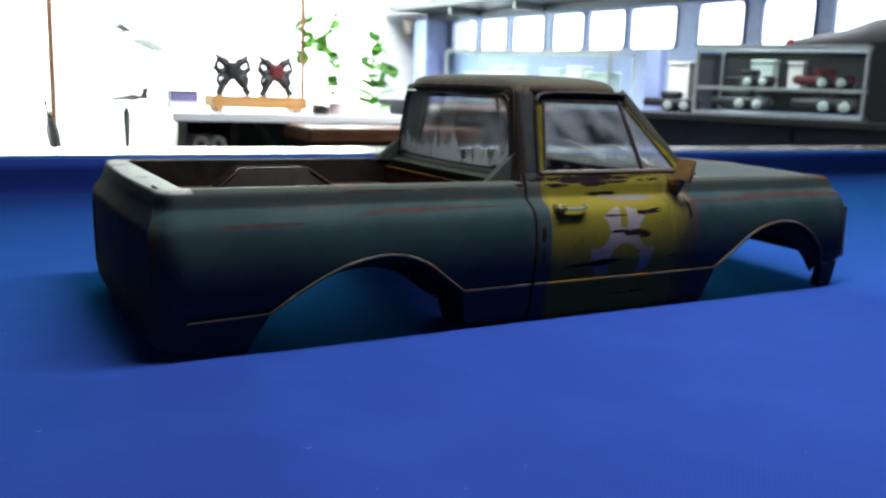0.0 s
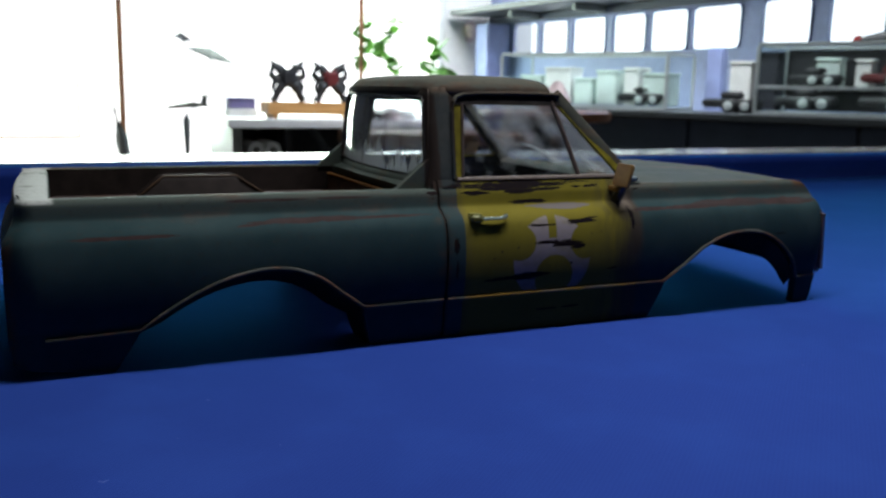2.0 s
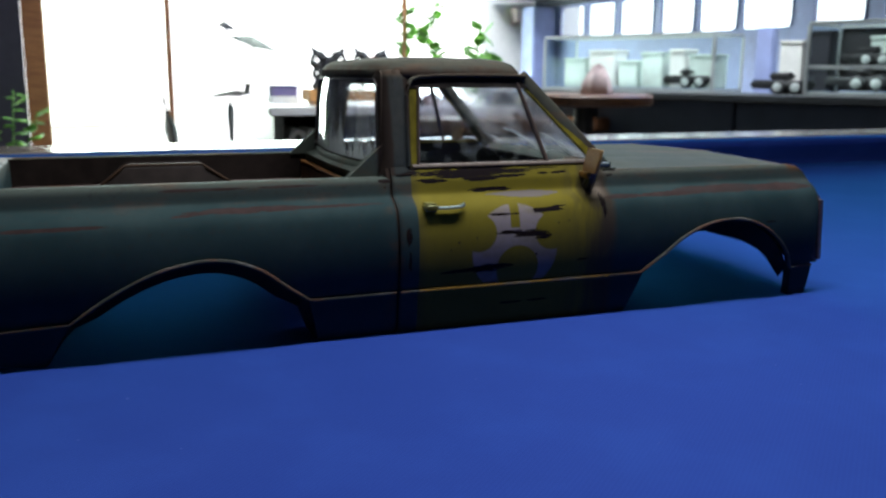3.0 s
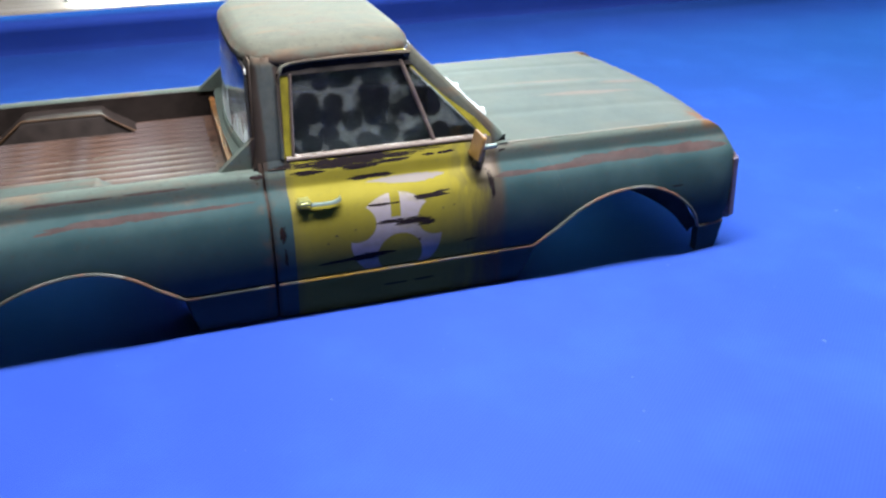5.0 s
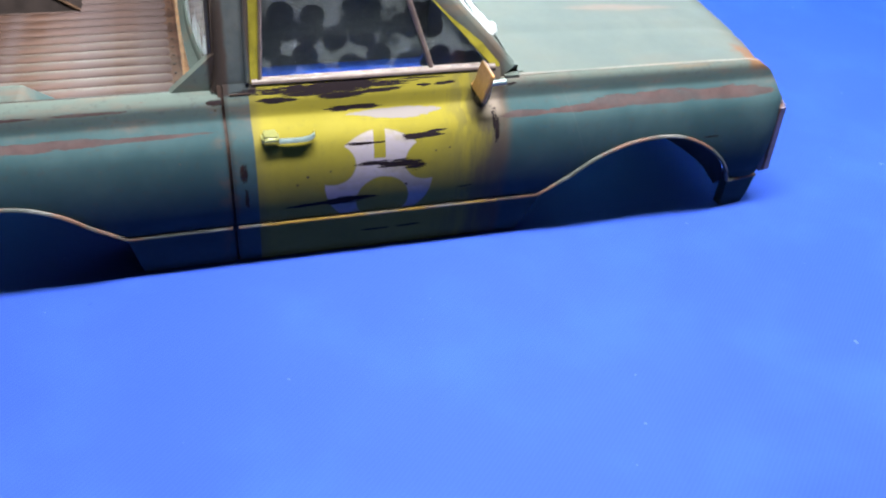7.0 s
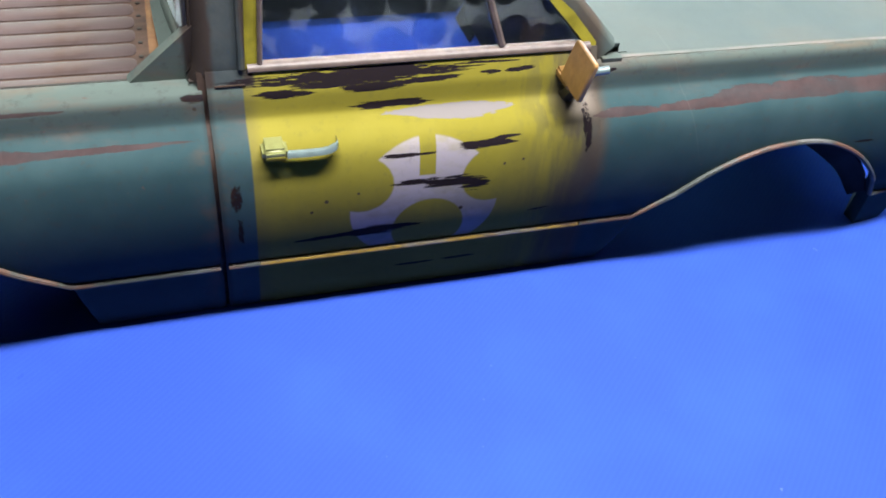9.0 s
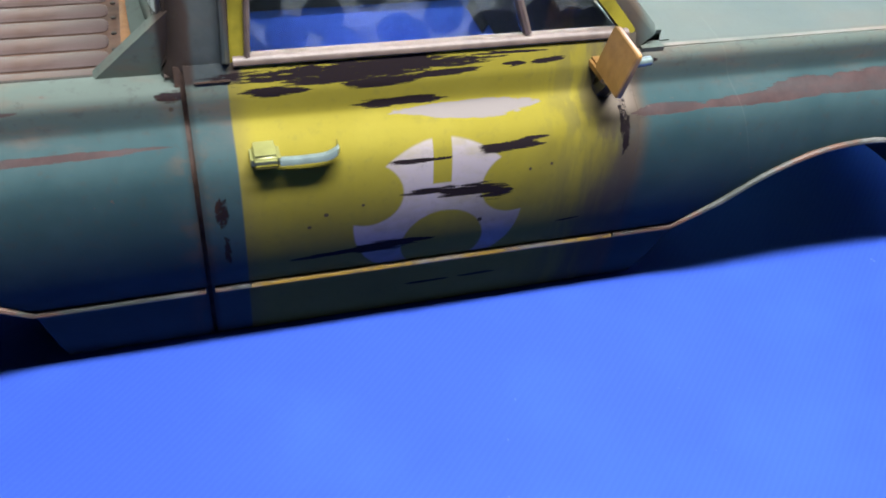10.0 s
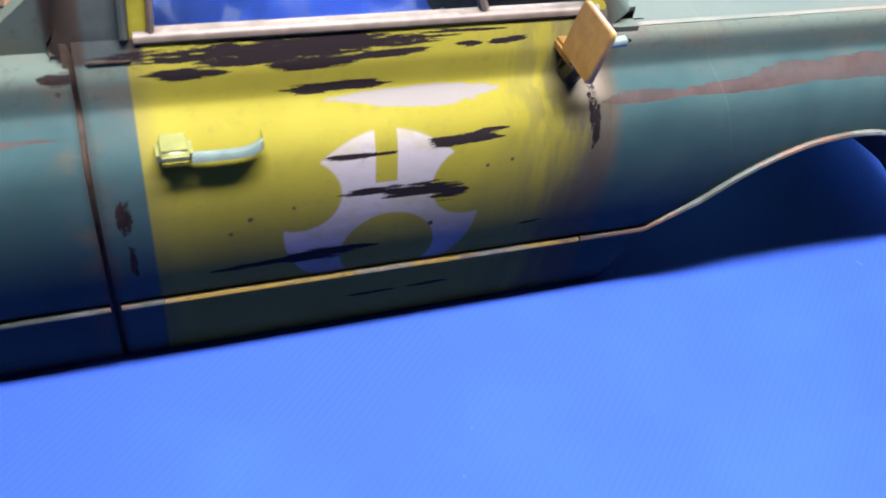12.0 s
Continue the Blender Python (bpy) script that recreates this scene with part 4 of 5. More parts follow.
def pane(name, outline, place, thickness, mat, parent, label):
    """A thin pane with two faces and an edge."""
    bm = bmesh.new()
    front, back = [bm.verts.new(place(p, 0.0)) for p in outline], [bm.verts.new(place(p, thickness)) for p in outline]
    bm.faces.new(front)
    bm.faces.new(back[::-1])
    for i in range(len(outline)):
        j = (i + 1) % len(outline)
        bm.faces.new((front[j], front[i], back[i], back[j]))
    ob = part(name, bm, mat, parent, label, smooth=False)
    ob.visible_shadow = False
    return ob


bm = bmesh.new()


def rear_glass(u, v, d=0.0):
    y, z = u * (0.0735 - 0.0085 * v), 0.0938 + 0.0472 * v
    return (cab_back_x(z) - back_bow(y) + 0.0006 + d, YC + y, z)


us, vs = np.linspace(-1, 1, 17), np.linspace(0, 1, 7)
front = patch(bm, [[rear_glass(u, v) for u in us] for v in vs])
back = patch(bm, [[rear_glass(u, v, 0.0008) for u in us] for v in vs])
for a, b in ((front[0], back[0]), (front[-1], back[-1]), ([r[0] for r in front], [r[0] for r in back]), ([r[-1] for r in front], [r[-1] for r in back])):
    for i in range(len(a) - 1):
        bm.faces.new((a[i], a[i + 1], b[i + 1], b[i]))
rear = part("rear_window", bm, M_REAR_GLASS, truck, "clear rear window with dried grass-like streaks")
rear.visible_shadow = False

# roof
bm = bmesh.new()
CX, HX, HY, Z0 = 0.0400, 0.0505, 0.0700, 0.1455


def roof_ring(scale_x, scale_y, z, drop=0.0, count=72):
    pts = []
    for k in range(count):
        q = 2 * math.pi * k / count
        c, s = math.cos(q), math.sin(q)
        e = 2 / 5.0
        x = CX + HX * scale_x * math.copysign(abs(c) ** e, c)
        x -= 0.0012 * max(0.0, -c) ** 0.5 * (1 - min(1.0, abs(s) ** (2 * e)))
        pts.append((x, YC + HY * scale_y * math.copysign(abs(s) ** e, s) * (1 - 0.03 * (x - CX) / HX), z - drop * ((x - CX) / HX) ** 2))
    return pts


rings = [roof_ring(0.955, 0.950, Z0 - 0.0034), roof_ring(0.985, 0.985, Z0 - 0.0038), roof_ring(0.999, 0.999, Z0 - 0.0030), roof_ring(1.003, 1.002, Z0 - 0.0014), roof_ring(0.998, 0.997, Z0 + 0.0006)]
for s, z in ((0.985, 0.0024), (0.962, 0.0041), (0.93, 0.0055), (0.88, 0.0067), (0.80, 0.0076), (0.68, 0.0082), (0.5, 0.0086), (0.3, 0.0088), (0.04, 0.0089)):
    rings.append(roof_ring(s, s, Z0 + z, 0.0012))
g = patch(bm, rings, close=True)
bm.faces.new(g[-1])
part("roof", bm, M_BODY, truck, "faded grey-green roof with brown rust blooms")
bm = bmesh.new()
g = patch(bm, [roof_ring(0.96, 0.95, Z0 - 0.0036), roof_ring(0.5, 0.5, Z0 + 0.002), roof_ring(0.05, 0.05, Z0 + 0.004)], close=True)
bm.faces.new(g[-1])
part("headliner", bm, M_INSIDE, truck)

# door tops: frame, panes, post, sill strip, handle; near door carries the mirror
WIN = [(0.0122, 0.0925), (0.1250, 0.0925), (0.0822, 0.1368), (0.0156, 0.1368)]
for sgn in (-1, 1):
    doors = [o for o in truck.children if o.name.startswith("door")]
    door = doors[0] if sgn < 0 else doors[1]

    def place(p, d, sgn=sgn):
        return (p.x, YC + sgn * (cab_y(p.y) - d), p.y)

    outer = rounded([(0.0066, 0.0920), (0.1300, 0.0920), (0.0835, 0.1442), (0.0098, 0.1442)], 0.003, 5)
    inner = rounded(WIN, 0.004, 5)
    bm = bmesh.new()
    patch(bm, [[place(p, 0.0028) for p in outer], [place(p, 0.0006) for p in outer], [place(p, 0.0006) for p in inner], [place(p, 0.0036) for p in inner]], close=True)
    solid(part("door_window_frame", bm, M_YELLOW, door, "yellow window frame", out=(0, sgn, 0)), 0.0008, lining=M_INSIDE)
    bm = bmesh.new()
    lip = [(0.0066, 0.0930), (0.0071, 0.1060), (0.0077, 0.1200), (0.0084, 0.1320), (0.0096, 0.1375), (0.0120, 0.1408), (0.0165, 0.1424), (0.0260, 0.1431), (0.0450, 0.1434), (0.0700, 0.1434), (0.0838, 0.1430)]
    sweep(bm, [(x, YC + sgn * (cab_y(z) + 0.0004), z) for x, z in lip], 0.0012, 8)
    part("drip_rail", bm, M_BODY, truck, "rubbed gutter lip over the door")
    # dark strip over the window: the roof lip's shade, put in as black
    head = rounded([(0.0100, 0.1362), (0.0880, 0.1362), (0.0845, 0.1430), (0.0100, 0.1430)], 0.0012, 3)
    bm = bmesh.new()
    g = patch(bm, [[place(p, 0.0030) for p in head], [place(p, 0.0002) for p in head]], close=True)
    bm.faces.new(g[0])
    bm.faces.new(g[1])
    part("window_header", bm, M_HEADER_SHADE, door, "black strip that stands for the shade above the side window")
    glass_outline = rounded([(0.0118, 0.0930), (0.0925, 0.0930), (0.0775, 0.1395), (0.0154, 0.1395)], 0.003, 5)
    pane("side_window", glass_outline, lambda p, d: place(p, 0.0020 + d), 0.0008, M_SIDE_GLASS, door, "clear side window with milky dried smears")
    vent = rounded([(0.0945, 0.0935), (0.1230, 0.0935), (0.0812, 0.1370)], 0.0015, 4)
    pane("vent_window", vent, lambda p, d: place(p, 0.0020 + d), 0.0008, M_SIDE_GLASS, door, "small triangular vent window")
    bm = bmesh.new()
    sweep(bm, [place(Vector(p), 0.0012) for p in ((0.0938, 0.0940), (0.0862, 0.1165), (0.0782, 0.1392))], 0.0014, 8)
    part("vent_post", bm, M_BEIGE, door, "copper-beige vent window post")
    bm = bmesh.new()
    rows = []
    for x in np.linspace(0.0085, 0.1262, 30):
        rows.append([(x, YC + sgn * y, z) for y, z in ((0.0800, 0.0913), (0.0820, 0.0914), (0.0825, 0.0920), (0.0823, 0.0929), (0.0815, 0.0936), (0.0802, 0.0939), (0.0788, 0.0938))])
    g = patch(bm, rows, close=True)
    bm.faces.new(g[0])
    bm.faces.new(g[-1])
    part("sill_strip", bm, M_BEIGE, door, "copper-beige strip below the window")
    bm = bmesh.new()
    sweep(bm, [place(Vector(p), 0.0010) for p in ((0.0124, 0.0935), (0.0141, 0.1155), (0.0158, 0.1366))], 0.0016, 8, flat=0.6)
    part("inner_trim", bm, M_BEIGE, door, "copper-beige inner window edge")
    # handle
    bm = bmesh.new()
    box(bm, (0.0098, 0.0900, 0.0692), (0.0180, 0.0984, 0.0736), 0.0012, None, 3)
    for v in bm.verts:
        v.co.y = YC + sgn * v.co.y
    handle = part("door_handle", bm, M_YCHROME, door, "chrome handle dusted with yellow")
    bm = bmesh.new()
    rows = []
    for x, y, z, h, w in ((0.0176, 0.0974, 0.0711, 0.0010, 0.0011), (0.0230, 0.0976, 0.0711, 0.0009, 0.0011), (0.0290, 0.0976, 0.0712, 0.0009, 0.0011), (0.0310, 0.0975, 0.0715, 0.0010, 0.0011), (0.0324, 0.0973, 0.0719, 0.0011, 0.0011), (0.0336, 0.0969, 0.0723, 0.0011, 0.0010), (0.0343, 0.0958, 0.0723, 0.0010, 0.0009), (0.0344, 0.0925, 0.0721, 0.0009, 0.0008)):
        rows.append([(x, YC + sgn * (y + dy), z + dz * 0.86) for dy, dz in ((-w, -h), (w * 0.8, -h), (w, -h * 0.7), (w * 0.75, h * 0.35), (w * 0.3, h), (-w, h))])
    g = patch(bm, rows, close=True)
    bm.faces.new(g[0])
    bm.faces.new(g[-1])
    part("grip_bar", bm, M_CHROME, handle, "pale chrome grip")
    bm = boxed((0.0106, 0.0978, 0.0699), (0.0172, 0.0987, 0.0716), 0.0004)
    for v in bm.verts:
        v.co.y = YC + sgn * v.co.y
    part("push_button", bm, M_YELLOW, handle, "dull yellow push button")
    # mirror
    bm = bmesh.new()
    corners = rounded([(-0.0078, -0.0072), (0.0078, -0.0072), (0.0078, 0.0072), (-0.0078, 0.0072)], 0.0014, 3)
    turn = Matrix.Translation((0.1135, YC + sgn * 0.0985, 0.0948)) @ pose(0, 0, 0, 0, 14, 3 * sgn)
    g = patch(bm, [[turn @ Vector((d, sgn * p.x * s, p.y * s)) for p in corners] for d, s in ((-0.0008, 0.95), (-0.0004, 1.0), (0.0008, 1.0), (0.0014, 0.9))], close=True)
    bm.faces.new(g[0])
    bm.faces.new(g[-1])
    mirror = part("wing_mirror", bm, M_MIRROR, door, "gold mirror plate with a dark bracket")
    bm = bmesh.new()
    box(bm, (0.1134, 0.0830, 0.0836), (0.1174, 0.0940, 0.0870), 0.0008)
    for v in bm.verts:
        v.co.y = YC + sgn * v.co.y
    part("mirror_foot", bm, M_MIRROR, mirror, "gold mirror foot")
    bm = bmesh.new()
    sweep(bm, [(0.1185, YC + sgn * 0.0862, 0.0775), (0.1182, YC + sgn * 0.0905, 0.0830), (0.1170, YC + sgn * 0.0955, 0.0905)], [0.0034, 0.0032, 0.0024], 8)
    part("bracket", bm, M_BLACK, mirror)
    bm = bmesh.new()
    sweep(bm, [(0.1155, YC + sgn * 0.0965, 0.0922), (0.1262, YC + sgn * 0.0955, 0.0922)], 0.0014, 10)
    part("stub", bm, M_CHROME, mirror)

# windscreen
bm = bmesh.new()


def screen(u, v, d=0.0):
    """u across from -1 to 1, v up from 0 to 1."""
    y = u * (0.0765 - 0.0085 * v)
    x = 0.1330 - 0.0475 * v + 0.0055 * (1 - u * u)
    return (x - d * 0.75, YC + y, 0.0905 + 0.0545 * v - d * 0.66)


us, vs = np.linspace(-0.97, 0.97, 17), np.linspace(0.03, 0.97, 9)
front = patch(bm, [[screen(u, v) for u in us] for v in vs])
back = patch(bm, [[screen(u, v, 0.0009) for u in us] for v in vs])
for a, b in ((front[0], back[0]), (front[-1], back[-1]), ([r[0] for r in front], [r[0] for r in back]), ([r[-1] for r in front], [r[-1] for r in back])):
    for i in range(len(a) - 1):
        bm.faces.new((a[i], a[i + 1], b[i + 1], b[i]))
ws = part("windscreen", bm, M_SCREEN, truck, "hazy clear windscreen")
ws.visible_shadow = False
for u0 in (-0.55, 0.12):
    bm = bmesh.new()
    pts = [Vector(screen(u0 + 0.42 * t, 0.03 + 0.20 * t + 0.06 * math.sin(t * 3), -0.0016)) for t in np.linspace(0, 1, 9)]
    sweep(bm, pts, [0.0022, 0.0020, 0.0012, 0.0009, 0.0009, 0.0009, 0.0009, 0.0009, 0.0007], 8)
    wiper = part("wiper", bm, M_WIPER, truck, "pale grey moulded wiper")
    bm = bmesh.new()
    lathe(bm, [(0, 0.0052), (0.0022, 0.0048), (0.0030, 0.0030), (0.0034, 0.0)], 12, Matrix.Translation(pts[0] + Vector((0.002, 0, -0.0030))))
    part("pivot", bm, M_WIPER, wiper)

# bonnet with a centre crease, and the cowl behind it
bm = bmesh.new()


def hood_z(x, y):
    a = abs(y) / 0.0819
    mid = lerp([(0.130, 0.0925), (0.150, 0.0930), (0.180, 0.0922), (0.220, 0.0908), (0.250, 0.0896), (0.268, 0.0880), (0.277, 0.0852), (0.2825, 0.0815)], x)
    edge = lerp([(0.130, 0.0873), (0.250, 0.0871), (0.272, 0.0866), (0.2795, 0.0843), (0.2825, 0.0815)], x)
    z = edge + (mid - edge) * (1 - a ** 2.4)
    return z + 0.0007 * math.exp(-((y + 0.002) / 0.004) ** 2) - 0.0006 * math.exp(-((abs(y) - 0.046) / 0.003) ** 2)


ys = [0.0819 * t for t in np.linspace(-1, 1, 49)]
rows = []
for x in list(np.linspace(0.1395, 0.255, 22)) + list(np.linspace(0.258, 0.2825, 10)):
    rows.append([(x + (0.0095 * (1 - (y / 0.0819) ** 2) - 0.002 * (y / 0.0819) ** 6) * max(0, (x - 0.20) / 0.0825) ** 2, YC + y, hood_z(x, y)) for y in ys])
patch(bm, rows)
hood = part("bonnet", bm, M_BODY, truck, "faded grey-green bonnet with orange rust at the lip", out=(0, 0, 1))
solid(hood, 0.002, lining=M_INSIDE)
bm = bmesh.new()
rows = []
for y in np.linspace(-0.0790, 0.0790, 25):
    rows.append([(0.1290, YC + y, 0.0872), (0.1310, YC + y, 0.0898), (0.1345, YC + y, 0.0905 + 0.0015 * (1 - (y / 0.08) ** 2)), (0.1388, YC + y, hood_z(0.139, y) - 0.0006), (0.1390, YC + y, hood_z(0.139, y) - 0.004)])
patch(bm, rows)
solid(part("cowl", bm, M_BODY, truck, out=(0, 0, 1)), 0.0015, lining=M_INSIDE)
for sgn in (-1, 1):
    bm = boxed((0.1278, min(sgn * 0.0760, sgn * 0.0832) + YC, 0.0800), (0.1425, max(sgn * 0.0760, sgn * 0.0832) + YC, 0.0916), 0.0040, 4)
    part("cowl_corner", bm, M_BODY, truck)
# nose panel
bm = bmesh.new()
rows = []
for y in np.linspace(-0.0835, 0.0835, 25):
    back = 0.0040 * (abs(y) / 0.0835) ** 5 - 0.0095 * (1 - (y / 0.0835) ** 2)
    rows.append([(x - back, YC + y, z) for x, z in ((0.2826, 0.0808), (0.2850, 0.0785), (0.2885, 0.0735), (0.2905, 0.0670), (0.2910, 0.0635), (0.2880, 0.0625), (0.2875, 0.0300), (0.2905, 0.0285), (0.2905, 0.0215), (0.2888, 0.0205))])
patch(bm, rows)
# panel added inside to keep cab light out of the front arch
part("light_baffle", boxed((0.1455, YC - 0.084, 0.006), (0.1475, YC + 0.084, 0.0795), 0.0004), M_INSIDE, truck, "added dark panel that keeps cab light out of the front arch")
solid(part("nose_panel", bm, M_BODY, truck, "teal nose panel", out=(1, 0, 0)), 0.002, lining=M_INSIDE)

# ---- the room ----
FLOOR_Z, CEIL_Z, DATUM = -0.6657, 1.95, -0.77
FOOT = FLOOR_Z - DATUM


def wall_cells(origin, along, length, z0, z1, thick, holes):
    """A wall with real openings: boxes joined into one mesh. holes: (s0, s1, z0, z1)."""
    bm = bmesh.new()
    ss = sorted({0.0, length, *[h[0] for h in holes], *[h[1] for h in holes]})
    zs = sorted({z0, z1, *[h[2] for h in holes], *[h[3] for h in holes]})
    d = Vector((*along, 0)).normalized()
    nrm = Vector((-d.y, d.x, 0))
    o = Vector((*origin, 0))
    cells = {}
    for i, (a, b) in enumerate(zip(ss, ss[1:])):
        for j, (c, e) in enumerate(zip(zs, zs[1:])):
            cells[i, j] = not any(h[0] < (a + b) / 2 < h[1] and h[2] < (c + e) / 2 < h[3] for h in holes)
    def at(s, z, t):
        return o + d * s + nrm * t + Vector((0, 0, z))
    for (i, j), full in cells.items():
        if not full:
            continue
        a, b, c, e = ss[i], ss[i + 1], zs[j], zs[j + 1]
        for t in (0, thick):
            bm.faces.new([bm.verts.new(at(*p, t)) for p in ((a, c), (b, c), (b, e), (a, e))])
        for (di, dj), (p, q) in (((-1, 0), ((a, c), (a, e))), ((1, 0), ((b, c), (b, e))), ((0, -1), ((a, c), (b, c))), ((0, 1), ((a, e), (b, e)))):
            if not cells.get((i + di, j + dj), False):
                bm.faces.new([bm.verts.new(at(*p, 0)), bm.verts.new(at(*q, 0)), bm.verts.new(at(*q, thick)), bm.verts.new(at(*p, thick))])
    return clean(bm)


def structure(name, bm, mat, label, category="wall"):
    bmesh.ops.transform(bm, matrix=PLACE, verts=bm.verts)
    return tagged(link_mesh(name, bm, mat, smooth=False), label, category, kind="structure")


# unseen floor and ceiling, kept dark to hold back bounced light
structure("floor", boxed((-3.3, -3.1, FLOOR_Z - 0.1), (3.7, 4.5, FLOOR_Z)), M_FLOOR, "grey tiled shop floor", "floor")
structure("ceiling", boxed((-3.3, -3.1, CEIL_Z), (3.7, 4.5, CEIL_Z + 0.1)), M_CEILING, "dark grey ceiling board", "ceiling")
BACK_Y = 4.30
structure("wall_north", wall_cells((-3.3, BACK_Y), (1, 0), 7.0, FLOOR_Z, CEIL_Z, 0.15, [(2.58, 5.12, FLOOR_Z + 0.02, 1.75)]), M_WALL, "white plaster wall with a wide shop window")
# three unseen walls, kept dark to cut the light bounced onto the truck
structure("wall_west", wall_cells((-3.3, 4.45), (0, -1), 7.55, FLOOR_Z, CEIL_Z, -0.1, []), M_DARKWALL, "plain dark side wall out of view")
structure("wall_south", wall_cells((-3.3, -3.0), (1, 0), 7.0, FLOOR_Z, CEIL_Z, -0.1, []), M_DARKWALL, "plain dark plum wall out of view")
structure("wall_east", wall_cells((3.6, 4.45), (0, -1), 7.55, FLOOR_Z, CEIL_Z, 0.1, []), M_DARKWALL, "plain dark plum wall out of view")
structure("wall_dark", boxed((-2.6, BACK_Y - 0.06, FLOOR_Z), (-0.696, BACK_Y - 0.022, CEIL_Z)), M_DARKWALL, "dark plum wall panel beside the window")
structure("backdrop_daylight", boxed((-1.6, BACK_Y + 0.5, -0.9), (3.0, BACK_Y + 0.52, 2.2)), M_DAY, "blown-out daylight outside the window", "backdrop")

win = thing("window_1", "wide shop window with orange-brown wooden frame", "window", kind="structure")
for x, w in ((-0.645, 0.050), (0.0, 0.014)):
    part("mullion", boxed((x - w, BACK_Y - 0.02, FLOOR_Z + 0.02), (x + w, BACK_Y + 0.07, 1.75), 0.006), M_FRAMEWOOD, win)
part("jamb", boxed((1.77, BACK_Y - 0.02, FLOOR_Z + 0.121), (1.81, BACK_Y + 0.07, 1.75), 0.006), M_WHITE, win, "white plaster jamb")
part("door_rail", boxed((-0.594, BACK_Y + 0.01, -0.172), (-0.2195, BACK_Y + 0.03, -0.160), 0.003), M_SHELFWOOD, win, "pale orange rail of the glass door")
part("door_stile", boxed((-0.219, BACK_Y + 0.01, -0.172), (-0.210, BACK_Y + 0.03, 0.14), 0.003), M_SHELFWOOD, win)
part("window_sill", boxed((-0.69, BACK_Y - 0.10, FLOOR_Z + 0.022), (1.81, BACK_Y - 0.021, FLOOR_Z + 0.12), 0.006), M_FRAMEWOOD, win)

# blue wall with a row of square windows
C, D = Vector((1.53, 3.07)), Vector((2.85, 0.50))
WC, WD = Vector((2.113, 4.28)), Vector((2.42, 1.30))
ALONG = (D - C).normalized()
WALL_ALONG, LEN_W = (WD - WC).normalized(), (WD - WC).length
SQUARES = [(0.26, 0.505), (0.535, 0.785), (0.82, 1.10), (1.15, 1.395), (1.42, 1.67), (1.69, 1.975), (2.08, 2.32), (2.395, 2.63), (2.70, 2.93)]
holes = [(a, b, 0.315, 0.497) for a, b in SQUARES]
structure("wall_blue", wall_cells(WC, WALL_ALONG, LEN_W, FLOOR_Z, CEIL_Z, 0.022, holes), M_BLUEWALL, "blue painted wall with a row of square windows")
TURN_B = math.degrees(math.atan2(ALONG.y, ALONG.x))
AT_B = (C.x, C.y, 0.0)


AT_W, TURN_W = (WC.x, WC.y, 0.0), math.degrees(math.atan2(WALL_ALONG.y, WALL_ALONG.x))


def wall_thing(name, label, category, group="", kind="", on_wall=False):
    """A thing in the axes of the counter or of the blue wall: x along it, -y out into the room."""
    return thing(name, label, category, group, kind, AT_W if on_wall else AT_B, TURN_W if on_wall else TURN_B)


for k, (a, b) in enumerate(SQUARES):
    w = wall_thing("window_%d" % (k + 2), "small square window, blown out by daylight", "window", kind="structure", on_wall=True)
    bm = bmesh.new()
    outer = [Vector(p) for p in ((a, 0.315), (b, 0.315), (b, 0.497), (a, 0.497))]
    inner = rounded([(a + 0.004, 0.319), (b - 0.004, 0.319), (b - 0.004, 0.493), (a + 0.004, 0.493)], 0.030, 4)
    outer = rounded(outer, 0.0005, 4)
    patch(bm, [[(p.x, -0.006, p.y) for p in outer], [(p.x, -0.006, p.y) for p in inner], [(p.x, 0.010, p.y) for p in inner], [(p.x, 0.010, p.y) for p in outer]], close=True)
    part("window_frame", bm, M_BLUEWALL, w)
    glass = part("pane", boxed((a + 0.002, 0.012, 0.317), (b - 0.002, 0.016, 0.495)), M_GLASS, w, smooth=False)
    glass.visible_shadow = False
bm = boxed((-0.1, 0.30, 0.05), (LEN_W + 0.2, 0.31, 0.95))
bmesh.ops.transform(bm, matrix=pose(*AT_W, 0, 0, TURN_W), verts=bm.verts)
structure("backdrop_yard", bm, M_DAYCOOL, "bright daylight behind the row of small windows", "backdrop")

beam = wall_thing("wall_shelf", "long dark blue-grey shelf board above the windows", "shelf", on_wall=True)
part("board", boxed((0.02, -0.30, 0.545), (LEN_W - 0.3, -0.005, 0.575), 0.004), M_COUNTER, beam)
part("apron", boxed((0.02, -0.030, 0.505), (LEN_W - 0.3, -0.0068, 0.544), 0.004), M_COUNTERFRONT, beam)
for s in (0.55, 1.12, 2.02):
    part("shelf_bracket", boxed((s - 0.012, -0.22, 0.510), (s + 0.012, -0.031, 0.544), 0.004), M_GREYMETAL, beam)

post = wall_thing("corner_post", "pale blue post at the end of the wall", "post", on_wall=True)
part("shaft", boxed((0.09, -0.16, FLOOR_Z), (0.235, -0.0065, 0.50), 0.008), M_BLUEWALL, post)
post = wall_thing("wall_post", "lilac-blue post between the display cases", "post")
part("shaft", boxed((1.065, -0.040, FLOOR_Z), (1.135, -0.006, 0.298), 0.008), M_BLUEWALL, post)

counter = wall_thing("shop_counter", "long grey shop counter with slate-blue front panels", "counter")
part("worktop", boxed((0.10, -0.50, 0.038), (2.30, -0.007, 0.062), 0.006), M_COUNTER, counter)
for k in range(4):
    part("front_panel", boxed((0.125 + 0.54 * k, -0.455, FLOOR_Z + 0.06), (0.655 + 0.54 * k, -0.430, 0.037), 0.004), M_COUNTERFRONT, counter)
